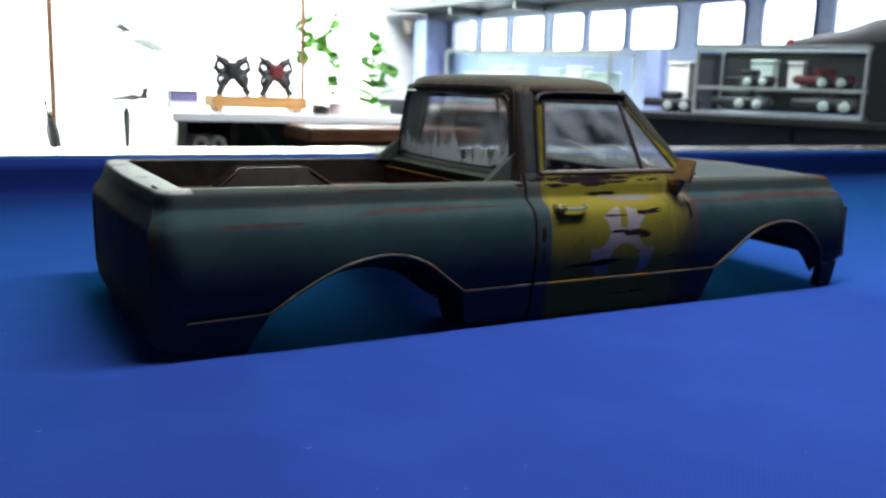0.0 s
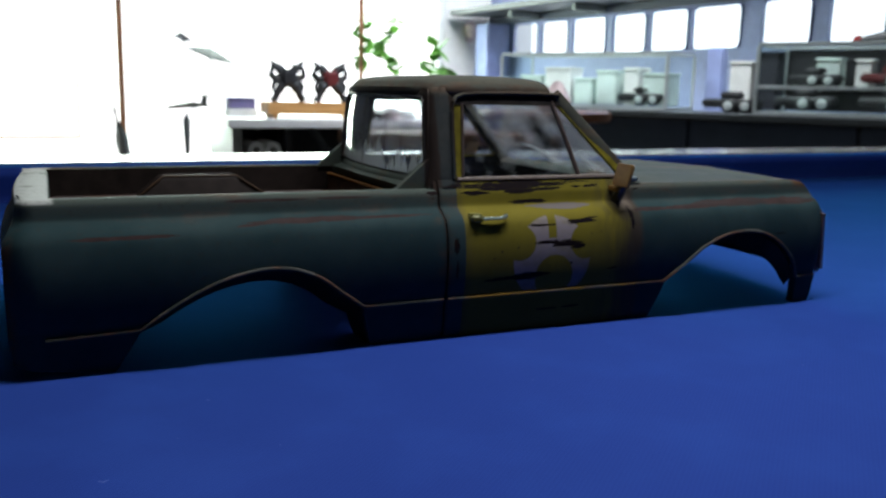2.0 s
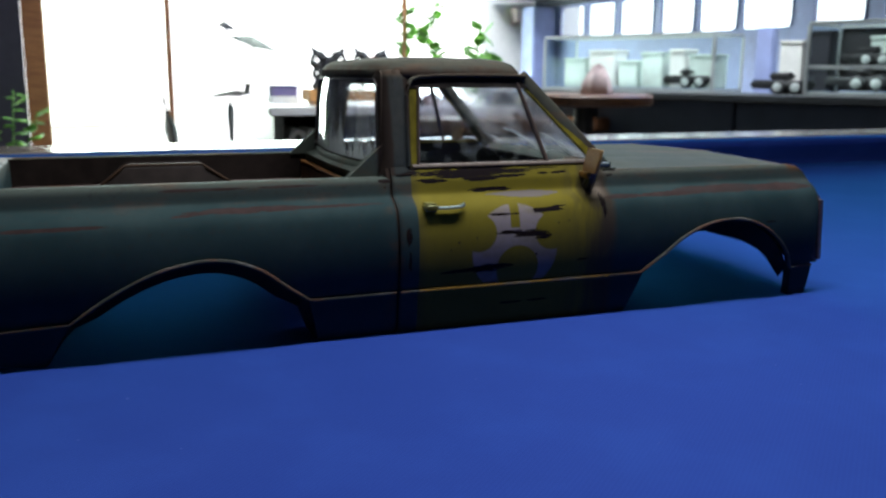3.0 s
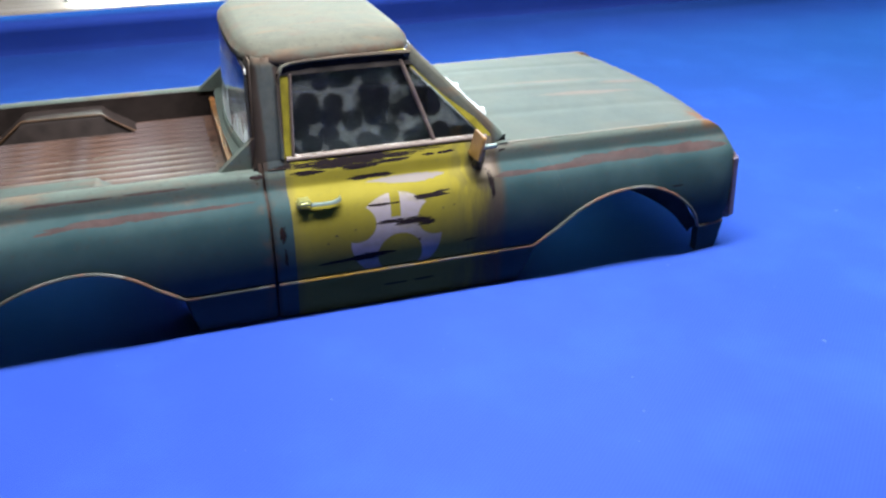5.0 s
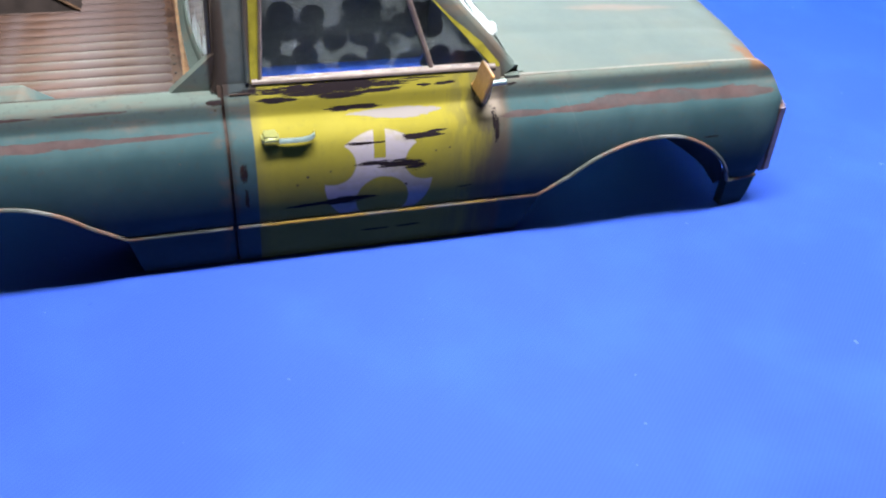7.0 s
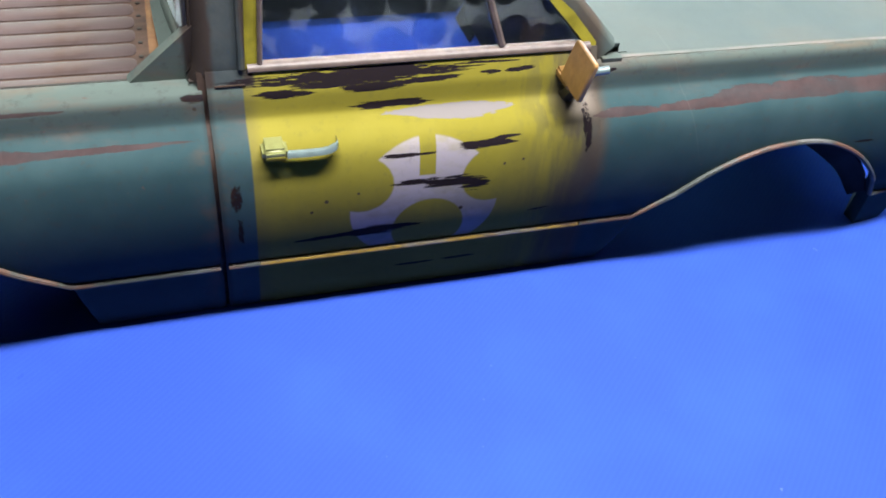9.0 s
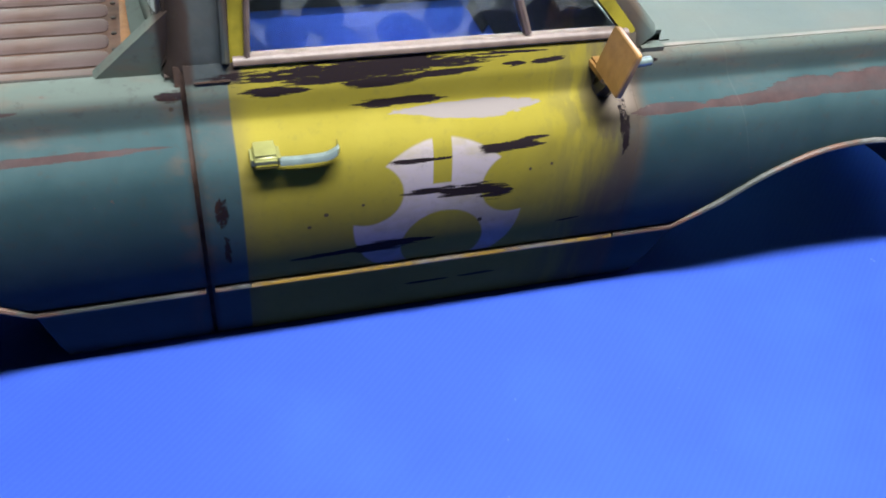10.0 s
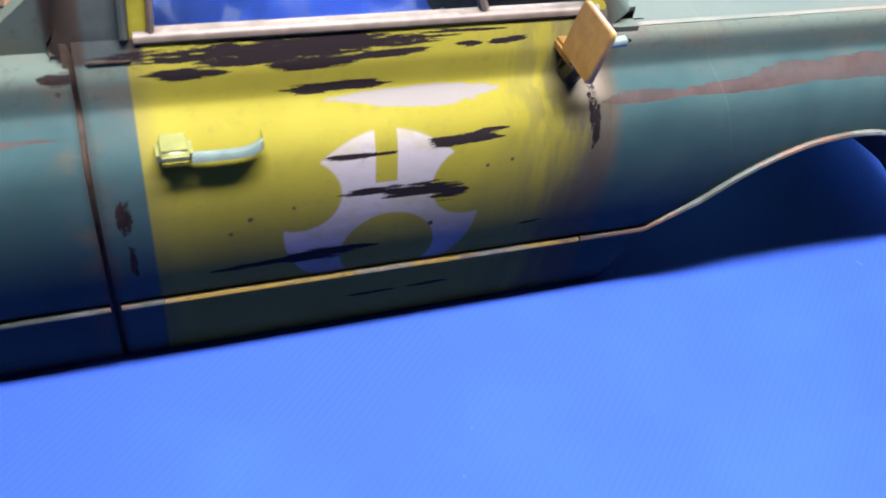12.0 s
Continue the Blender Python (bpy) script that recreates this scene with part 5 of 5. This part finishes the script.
part("carcass", boxed((0.125, -0.429, FLOOR_Z + 0.061), (2.27, -0.10, 0.037), 0.0), M_MATTBLACK, counter)
part("plinth", boxed((0.125, -0.42, FLOOR_Z), (2.27, -0.10, FLOOR_Z + 0.06), 0.0), M_MATTBLACK, counter)


def display_case(name, s0, s1, d0, d1, z0, z1, bar, label):
    case = wall_thing(name, label, "display case", "glass cases on the counter")
    r = 0.0055
    for s in (s0, s1):
        for d in (d0, d1):
            part("case_post", boxed((s - r, -d - r, z0), (s + r, -d + r, z1 - r), 0.002), M_ALU, case)
    for z in (z0 + r, z1, *([bar] if bar else [])):
        for d in (d0, d1):
            part("case_rail", boxed((s0 + r, -d - r, z - r), (s1 - r, -d + r, z + r), 0.002), M_ALU, case)
        for s in (s0, s1):
            part("case_rail", boxed((s - r, -d1 + r, z - r), (s + r, -d0 - r, z + r), 0.002), M_ALU, case)
    for lo, hi in (((s0 + r, -d1 - 0.002, z0 + 2 * r), (s1 - r, -d1 + 0.002, z1 - r)), ((s0 - 0.002, -d1 + r, z0 + 2 * r), (s0 + 0.002, -d0 - r, z1 - r)), ((s1 - 0.002, -d1 + r, z0 + 2 * r), (s1 + 0.002, -d0 - r, z1 - r))):
        ob = part("case_glass", boxed(lo, hi), M_GLASS, case, smooth=False)
        ob.visible_shadow = False
    if bar:
        part("case_shelf", boxed((s0 + r, -d1 + r, bar - 0.003), (s1 - r, -d0 - r, bar + 0.003)), M_GLASS, case, smooth=False).visible_shadow = False
    return case


case = display_case("display_case", 1.385, 1.915, 0.10, 0.36, 0.0625, 0.288, 0.152, "grey-framed glass case with models on two levels")
part("back_board", boxed((1.393, -0.098, 0.0765), (1.907, -0.090, 0.281)), M_MATTBLACK, case, "black back board")
display_case("display_case", 0.30, 1.035, 0.08, 0.30, 0.0625, 0.268, 0.0, "long greenish glass case with pale boxes")


def model_car(s, d, z, length, body, label):
    """A small model truck chassis: body, cab and four bright wheels on a tandem axle."""
    car = wall_thing("model_car", label, "model car", "models in the glass case")
    h = length * 0.16
    part("car_body", boxed((s, -d - length * 0.16, z + h * 0.55), (s + length, -d + length * 0.16, z + h * 1.5), h * 0.25, 3), body, car)
    part("car_cab", boxed((s + length * 0.32, -d - length * 0.13, z + h * 1.52), (s + length * 0.68, -d + length * 0.13, z + h * 2.3), h * 0.22, 3), body, car)
    for t in (0.52, 0.82):
        for side in (-1, 1):
            bm = bmesh.new()
            r = h * 0.76
            lathe(bm, [(0.0, -0.012), (r * 0.7, -0.012), (r, -0.008), (r, 0.008), (r * 0.7, 0.012), (0, 0.012)], 18, Matrix.Translation((s + length * t, -d + side * length * 0.17, z + r)) @ pose(0, 0, 0, 90, 0, 0))
            wheel = part("wheel", bm, M_MATTBLACK, car)
            bm = bmesh.new()
            lathe(bm, [(0.0, -0.0150), (r * 0.45, -0.0140), (r * 0.66, -0.0122)], 18, Matrix.Translation((s + length * t, -d + side * length * 0.17, z + r)) @ pose(0, 0, 0, 90 if side > 0 else -90, 0, 0))
            part("rim", bm, M_ALU, wheel, "bright chrome rim")
    return car


model_car(1.41, 0.24, 0.0770, 0.20, M_SHOP, "dark model truck with chrome wheels in a glass case")
model_car(1.68, 0.26, 0.0770, 0.21, M_SHOP, "dark model truck with chrome wheels in a glass case")
model_car(1.44, 0.22, 0.1555, 0.17, M_MATTBLACK, "black model truck on a glass shelf")
model_car(1.67, 0.22, 0.1555, 0.19, M_DARKRED, "dark red model truck on a glass shelf")
model_car(0.80, 0.20, 0.0770, 0.19, M_SHOP, "dark model truck with chrome wheels in a glass case")
model_car(1.150, 0.22, 0.0622, 0.20, M_SHOP, "grey model truck with chrome wheels on the counter")
racer = wall_thing("model_racer", "low black wedge-shaped model with a red nose on a glass case", "model car")
bm = bmesh.new()
rows = []
for t, w, h in ((0.0, 0.016, 0.014), (0.06, 0.030, 0.026), (0.16, 0.052, 0.040), (0.24, 0.058, 0.064), (0.33, 0.060, 0.074), (0.40, 0.054, 0.060)):
    rows.append([(1.664 + t, -0.24 + a * w, 0.2975 + b * h * 1.25) for a, b in ((-1, 0.05), (1, 0.05), (1.0, 0.45), (0.62, 0.92), (0.0, 1.0), (-0.62, 0.92), (-1.0, 0.45))])
g = patch(bm, rows, close=True)
bm.faces.new(g[0])
bm.faces.new(g[-1])
part("hull", bm, M_MATTBLACK, racer)
part("nose_cone", boxed((1.640, -0.262, 0.2940), (1.6635, -0.218, 0.3180), 0.006, 3), M_RED, racer, "red nose")
part("tail_wing", boxed((1.960, -0.305, 0.3860), (2.030, -0.175, 0.3920), 0.002), M_LEAF, racer, "green tail wing")
part("skid", boxed((1.72, -0.290, 0.2938), (2.02, -0.190, 0.2980), 0.001), M_MATTBLACK, racer)


def carton(s, d, z, w, dep, h, mat, label):
    c = wall_thing("carton", label, "box", "cartons in the glass case")
    part("carton_body", boxed((s, -d - dep, z), (s + w, -d, z + h), 0.004), mat, c)
    part("carton_lid", boxed((s - 0.003, -d - dep - 0.003, z + h + 0.0005), (s + w + 0.003, -d + 0.003, z + h + 0.012), 0.003), mat, c)


for s, w, h, mat in ((0.82, 0.06, 0.13, M_PAPER), (0.90, 0.10, 0.11, M_SHOPLIGHT), (0.34, 0.10, 0.10, M_SHOPLIGHT), (0.46, 0.12, 0.13, M_PAPER), (0.60, 0.08, 0.09, M_SHOPLIGHT), (0.70, 0.09, 0.12, M_SHOPLIGHT)):
    carton(s, 0.12, 0.0770, w, 0.10, h, mat, "pale green card box in a glass case")
carton(1.515, 0.13, 0.1555, 0.08, 0.06, 0.085, M_SHOPLIGHT, "pale green card box on a glass shelf")
carton(1.640, 0.13, 0.1555, 0.05, 0.06, 0.080, M_PAPER, "white card box on a glass shelf")
carton(1.20, 0.02, 0.0622, 0.08, 0.12, 0.17, M_PAPER, "white card box on the counter")
carton(1.30, 0.02, 0.0622, 0.07, 0.12, 0.20, M_DARKWALL, "dark card box on the counter")
cab = wall_thing("black_cabinet", "tall matt black cabinet at the counter's end", "cabinet")
part("carcass", boxed((2.305, -0.52, FLOOR_Z), (2.75, -0.012, 0.32), 0.006), M_MATTBLACK, cab)
part("cabinet_top", boxed((2.300, -0.53, 0.321), (2.755, -0.010, 0.335), 0.004), M_COUNTER, cab)
spk = wall_thing("black_box", "matt black box on the counter beside the glass case", "box")
part("casing", boxed((1.932, -0.40, 0.0622), (2.24, -0.10, 0.2930), 0.006), M_MATTBLACK, spk)

# ---- things by the window ----
desk = thing("white_desk", "white desk with black panel legs and a paper-filled shelf", "desk", at=(0.29, 2.86, DATUM))
part("desktop", boxed((-0.02, -0.31, 0.738), (1.10, 0.36, 0.770), 0.004), M_WHITE, desk)
part("side_panel", boxed((0.0, -0.27, FOOT), (0.035, 0.32, 0.737), 0.003), M_GREYMETAL, desk)
part("back_panel", boxed((0.036, 0.30, 0.30), (1.05, 0.32, 0.737), 0.0), M_MATTBLACK, desk)
part("desk_shelf", boxed((0.036, -0.25, 0.55), (0.20, 0.299, 0.565), 0.002), M_MATTBLACK, desk)
part("divider", boxed((0.201, -0.25, FOOT), (0.225, 0.299, 0.737), 0.002), M_MATTBLACK, desk)
bm = bmesh.new()
sweep(bm, [(0.30, -0.24, 0.737), (0.385, -0.24, 0.62), (0.47, -0.24, FOOT)], 0.018, 8)
part("brace", bm, M_MATTBLACK, desk, "slanting black leg")
for k in range(4):
    roll = thing("paper_roll", "rolled white paper on the desk's shelf", "paper roll", "paper rolls", at=(0.362 + 0.062 * (k % 2) + 0.02 * (k // 2 % 2), 2.74, DATUM + 0.5965 + 0.058 * (k // 2)))
    bm = bmesh.new()
    lathe(bm, [(0.012, -0.12), (0.030, -0.12), (0.031, 0.0), (0.030, 0.12), (0.012, 0.12), (0.012, -0.12)], 16, pose(0, 0, 0, 90, 0, 0))
    part("sheet", bm, M_PAPER, roll)
shelf = thing("pine_stand", "amber pine stand on the desk", "stand", at=(0.431, 2.64, DATUM + 0.7705))
part("board", boxed((0.0, 0.0, 0.016), (0.361, 0.16, 0.060), 0.003), M_SHELFWOOD, shelf)
for x in (0.02, 0.32):
    part("foot", boxed((x, 0.01, 0.0), (x + 0.02, 0.15, 0.0155), 0.002), M_SHELFWOOD, shelf)


def sculpture(at, mats, seed):
    """A dark, spiky walker: a squat core between four round guards, with bent legs and horns."""
    rnd = random.Random(seed)
    ob = thing("robot_model", "black spiky walking-machine model on the pine stand", "model", "models on the pine stand", at=at)
    part("core", boxed((-0.028, -0.026, 0.056), (0.030, 0.026, 0.122), 0.012, 3), mats[1], ob)
    for side in (-1, 1):
        for z, r in ((0.112, 0.023), (0.056, 0.019)):
            bm = bmesh.new()
            rows = []
            for k in range(19):
                q = 2 * math.pi * k / 18
                c = Vector((side * 0.038 + r * math.cos(q), 0.0, z + r * math.sin(q)))
                w = Vector((math.cos(q), 0, math.sin(q)))
                rows.append([c + w * 0.0085 * math.cos(p) + Vector((0, 0.012 * math.sin(p), 0)) for p in (2 * math.pi * i / 8 for i in range(8))])
            patch(bm, rows, close=True)
            part("guard", clean(bm), mats[0], ob)
        bm = bmesh.new()
        sweep(bm, [(side * 0.012, 0, 0.070), (side * 0.034, -0.014, 0.050 + 0.006 * rnd.random()), (side * 0.046, -0.010, 0.022), (side * 0.058, -0.016, 0.004)], [0.018, 0.016, 0.014, 0.016], 8)
        part("leg", bm, mats[0], ob)
        bm = bmesh.new()
        sweep(bm, [(side * 0.012, 0.004, 0.105), (side * 0.040, 0.0, 0.128), (side * (0.060 + 0.006 * rnd.random()), 0.0, 0.152)], [0.017, 0.014, 0.005], 8)
        part("horn", bm, mats[0], ob)
        bm = bmesh.new()
        sweep(bm, [(side * 0.018, 0, 0.090), (side * 0.052, 0.006, 0.088), (side * 0.070, 0.0, 0.104)], [0.015, 0.014, 0.009], 8)
        part("arm", bm, mats[0], ob)


sculpture((0.522, 2.72, DATUM + 0.8312), (M_MATTBLACK, M_MATTBLACK), 1)
sculpture((0.688, 2.72, DATUM + 0.8312), (M_MATTBLACK, M_DARKRED), 2)
# stack added to raise the lilac box to its height in the camera's view
ream = thing("paper_ream", "low stack of white paper on the desk", "paper", at=(0.325, 2.88, DATUM + 0.7705))
for k in range(3):
    part("sheaf", boxed((0.001 * k, 0, 0.0095 * k), (0.115 - 0.002 * k, 0.12, 0.0095 * k + 0.009), 0.001), M_PAPER, ream)
lil = thing("lilac_box", "small lilac card box on the desk", "box", at=(0.327, 2.89, DATUM + 0.7995))
part("carton_body", boxed((0, 0, 0), (0.105, 0.09, 0.032), 0.003), M_LILAC, lil)
part("carton_lid", boxed((-0.002, -0.002, 0.0325), (0.107, 0.092, 0.042), 0.003), M_LILAC, lil)
for x, y, mat, h in ((0.86, 2.70, M_RED, 0.03), (0.90, 2.62, M_PINK, 0.04), (0.98, 2.66, M_PAPER, 0.03), (0.83, 2.60, M_MATTBLACK, 0.025)):
    tin = thing("paint_tin", "small tin among clutter on the desk", "tin", "clutter on the desk", at=(x, y, DATUM + 0.7704))
    bm = bmesh.new()
    lathe(bm, [(0, 0), (0.03, 0), (0.031, 0.003), (0.031, h), (0.0, h)], 16)
    part("can", bm, mat, tin)
    bm = bmesh.new()
    lathe(bm, [(0, h + 0.0004), (0.027, h + 0.0004), (0.028, h + 0.006), (0, h + 0.007)], 16)
    part("lid", bm, mat, tin)

bench = thing("walnut_bench", "dark walnut workbench in front of the desk", "table", at=(0.66, 2.22, DATUM))
part("benchtop", boxed((0.0, 0.0, 0.690), (1.10, 0.30, 0.738), 0.006), M_TABLEWOOD, bench)
for x in (0.03, 0.86):
    for y in (0.03, 0.22):
        part("bench_leg", boxed((x, y, FOOT), (x + 0.055, y + 0.055, 0.689), 0.004), M_MATTBLACK, bench)
part("modesty_panel", boxed((0.087, 0.23, 0.15), (0.858, 0.25, 0.689), 0.002), M_MATTBLACK, bench)

tbl = thing("round_table", "round walnut side table with a crumpled cloth on it", "table", at=(1.14, 1.83, DATUM))
bm = bmesh.new()
lathe(bm, [(0, 0.80), (0.20, 0.80), (0.21, 0.806), (0.21, 0.828), (0.20, 0.835), (0, 0.835)], 36)
part("tabletop", bm, M_TABLEWOOD, tbl)
bm = bmesh.new()
lathe(bm, [(0, FOOT), (0.16, FOOT), (0.15, FOOT + 0.02), (0.03, FOOT + 0.05), (0.03, 0.799), (0, 0.799)], 24)
part("pedestal", bm, M_MATTBLACK, tbl)
cloth = thing("crumpled_cloth", "crumpled pale pink cloth on the round table", "cloth", at=(1.165, 1.79, DATUM + 0.8355))
bm = bmesh.new()
rows = []
for k in range(24):
    q = 2 * math.pi * k / 24
    w = 1 + 0.18 * math.sin(3 * q) + 0.10 * math.sin(7 * q + 1)
    rows.append([(0.046 * f * w * math.cos(q), 0.046 * f * w * math.sin(q), h * (1 + 0.12 * math.sin(5 * q + f * 4))) for f, h in ((1.0, 0.0), (1.02, 0.012), (0.8, 0.045), (0.55, 0.062), (0.30, 0.075), (0.05, 0.083))])
patch(bm, rows + [rows[0]])
part("fold", clean(bm), M_PINK, cloth)


def plane_shape(length, span):
    """A swept model aeroplane: fuselage, wing and tail in one outline with depth."""
    bm = bmesh.new()
    sweep(bm, [(-length * 0.5, 0, 0), (-length * 0.2, 0, 0.004), (length * 0.2, 0, 0.004), (length * 0.5, 0, 0)], [0.003, 0.007, 0.008, 0.002], 10)
    for a in (-1, 1):
        rows = []
        for t in np.linspace(0, 1, 6):
            c = length * (0.80 - 0.66 * t)
            x = length * (0.42 - 0.50 * t)
            rows.append([(x, a * span * 0.5 * t, 0.006), (x - c * 0.4, a * span * 0.5 * t, 0.006 + 0.012 * (1 - 0.7 * t)), (x - c, a * span * 0.5 * t, 0.006), (x - c * 0.4, a * span * 0.5 * t, 0.002)])
        patch(bm, rows, close=True)
    return bm


def hang(name, label, at, turn, length, span, bank, pitch):
    """A model aeroplane on a thread."""
    ob = thing(name, label, "model aeroplane", "hanging aeroplanes", at=at, turn=turn)
    bm = plane_shape(length, span)
    bmesh.ops.transform(bm, matrix=pose(0, 0, 0, bank, pitch, 0), verts=bm.verts)
    part("airframe", bm, M_SHOP, ob)
    bm = bmesh.new()
    sweep(bm, [(0, 0, 0.010), (0, 0, CEIL_Z - at[2])], 0.0008, 6)
    part("thread", bm, M_GREYMETAL, ob)


hang("hanging_plane", "dark grey model aeroplane hanging on a thread from the ceiling", (0.278, 3.02, 0.236), 82, 0.17, 0.185, 18, -22)
hang("hanging_glider", "small dark glider hanging on a thread", (0.174, 3.05, 0.298), 96, 0.085, 0.070, 14, -34)
stand = thing("plane_on_stand", "grey model aeroplane on a tall thin stand", "model aeroplane", at=(0.184, 3.05, DATUM), turn=172)
bm = bmesh.new()
lathe(bm, [(0, FOOT), (0.12, FOOT), (0.11, FOOT + 0.015), (0.013, FOOT + 0.03), (0.010, 0.62), (0.016, 0.745), (0.0, 0.78)], 18)
part("stem", bm, M_GREYMETAL, stand)
bm = plane_shape(0.19, 0.17)
bmesh.ops.transform(bm, matrix=pose(0, 0, 0.798, 9, 4, 0), verts=bm.verts)
part("airframe", bm, M_GREYMETAL, stand)
bm = bmesh.new()
rows = [[(-0.050 - 0.012 * k, y, 0.800 + 0.042 * k) for y in (-0.004, 0.004)] + [(-0.078 - 0.006 * k, y, 0.800 + 0.042 * k) for y in (0.004, -0.004)] for k in np.linspace(0, 1, 5)]
g = patch(bm, rows, close=True)
bm.faces.new(g[-1])
part("fin", bm, M_GREYMETAL, stand)
part("tailplane", boxed((-0.098, -0.035, 0.8425), (-0.046, 0.035, 0.8480), 0.002), M_GREYMETAL, stand)
blade = thing("paddle", "dark grey paddle leaning on the window post", "paddle", at=(-0.015, 4.05, DATUM))
bm = bmesh.new()
pts = [(0.04, 0.0, FOOT), (0.03, 0.05, 0.30), (0.02, 0.10, 0.45), (0.0, 0.16, 0.60), (-0.025, 0.20, 0.74), (-0.03, 0.21, 0.78)]
sweep(bm, pts, [0.012, 0.014, 0.045, 0.055, 0.020, 0.003], 10, flat=0.5)
part("shaft", bm, M_MATTBLACK, blade)


def leafy(name, label, at, strands, seed, pot=None, leaf_size=1.0):
    """A plant of stems and many pointed leaves. strands: paths as lists of points."""
    rnd = random.Random(seed)
    if pot:
        at = (at[0], at[1], FLOOR_Z)
        strands = [[(x, y, z - FOOT) for x, y, z in path] for path in strands]
    ob = thing(name, label, "plant", at=at)
    if pot:
        bm = bmesh.new()
        lathe(bm, [(0, 0), (pot * 0.7, 0), (pot, pot * 1.6), (pot * 0.92, pot * 1.6), (pot * 0.85, pot * 1.4), (0, pot * 1.4)], 20)
        part("pot", bm, M_SHELFWOOD, ob)
    for path in strands:
        bm = bmesh.new()
        sweep(bm, path, 0.003, 6)
        stem = part("stem", bm, M_LEAF, ob)
        for i in range(len(path) - 1):
            a, b = Vector(path[i]), Vector(path[i + 1])
            for k in range(9):
                base = a.lerp(b, (k + rnd.random()) / 9)
                d = Vector((rnd.uniform(-1, 1), rnd.uniform(-1, 1), rnd.uniform(-0.6, 0.7))).normalized()
                size = rnd.uniform(0.05, 0.10) * leaf_size
                side = d.cross(Vector((0, 0, 1))).normalized() * size * 0.36
                lift = side.cross(d).normalized() * size * 0.10
                bm = bmesh.new()
                rows = [[base + d * size * t - side * w, base + d * size * t + lift * w, base + d * size * t + side * w] for t, w in ((0, 0.05), (0.2, 0.75), (0.45, 1.0), (0.75, 0.6), (1.0, 0.04))]
                patch(bm, rows)
                leaf = part("leaf", bm, M_LEAF, stem)
                solid(leaf, 0.0008, crisp=False)
    return ob


leafy("hanging_vine", "green vine hanging beside the window", (1.045, 3.45, 0.0), [[(0, 0, 0.56), (0.006, 0, 0.42), (0.008, 0.01, 0.29), (0.002, 0, 0.24)], [(0.176, 0.0, 0.46), (0.142, 0, 0.40), (0.088, 0, 0.31), (0.12, 0, 0.27), (0.155, 0, 0.19), (0.145, 0, 0.06)]], 3)
leafy("tall_plant", "tall leafy green plant against the white wall", (1.46, 3.60, DATUM), [[(0, 0, 0.15), (0.01, 0, 0.65), (0.0, 0, 0.95), (0.02, 0, 1.12)], [(0.01, 0.01, 0.15), (0.03, 0.02, 0.8), (0.06, 0, 1.02)]], 4, pot=0.12, leaf_size=1.7)
leafy("window_plant", "bushy green plant on the floor by the glass door", (-0.74, 3.95, DATUM), [[(0, 0, 0.2), (-0.05, 0, 0.5), (-0.12, 0, 0.72)], [(0, 0, 0.2), (0.05, -0.03, 0.5), (0.12, 0, 0.70)], [(0, 0, 0.2), (0.0, 0.03, 0.55), (0.02, 0, 0.80)], [(0, 0, 0.2), (-0.10, 0.0, 0.45), (-0.2, 0, 0.60)]], 5, pot=0.14)
rod = thing("curtain_rod", "thin pinkish vertical rod carrying the vine", "rod", at=(1.035, 3.44, FLOOR_Z))
bm = bmesh.new()
sweep(bm, [(0, 0, 0), (0, 0, CEIL_Z - FLOOR_Z)], 0.011, 10)
part("tube", bm, M_FRAMEWOOD, rod)
lamp = thing("wall_lamp", "small beige wall lamp on the white wall", "lamp", at=(1.98, BACK_Y, 0.46))
part("lamp_plate", boxed((-0.03, -0.02, -0.055), (0.03, -0.001, 0.055), 0.006), M_PINK, lamp)
bm = bmesh.new()
lathe(bm, [(0.028, -0.035), (0.050, 0.04), (0.047, 0.04), (0.025, -0.032)], 20, Matrix.Translation((0, -0.045, 0)))
part("shade", bm, M_PINK, lamp)
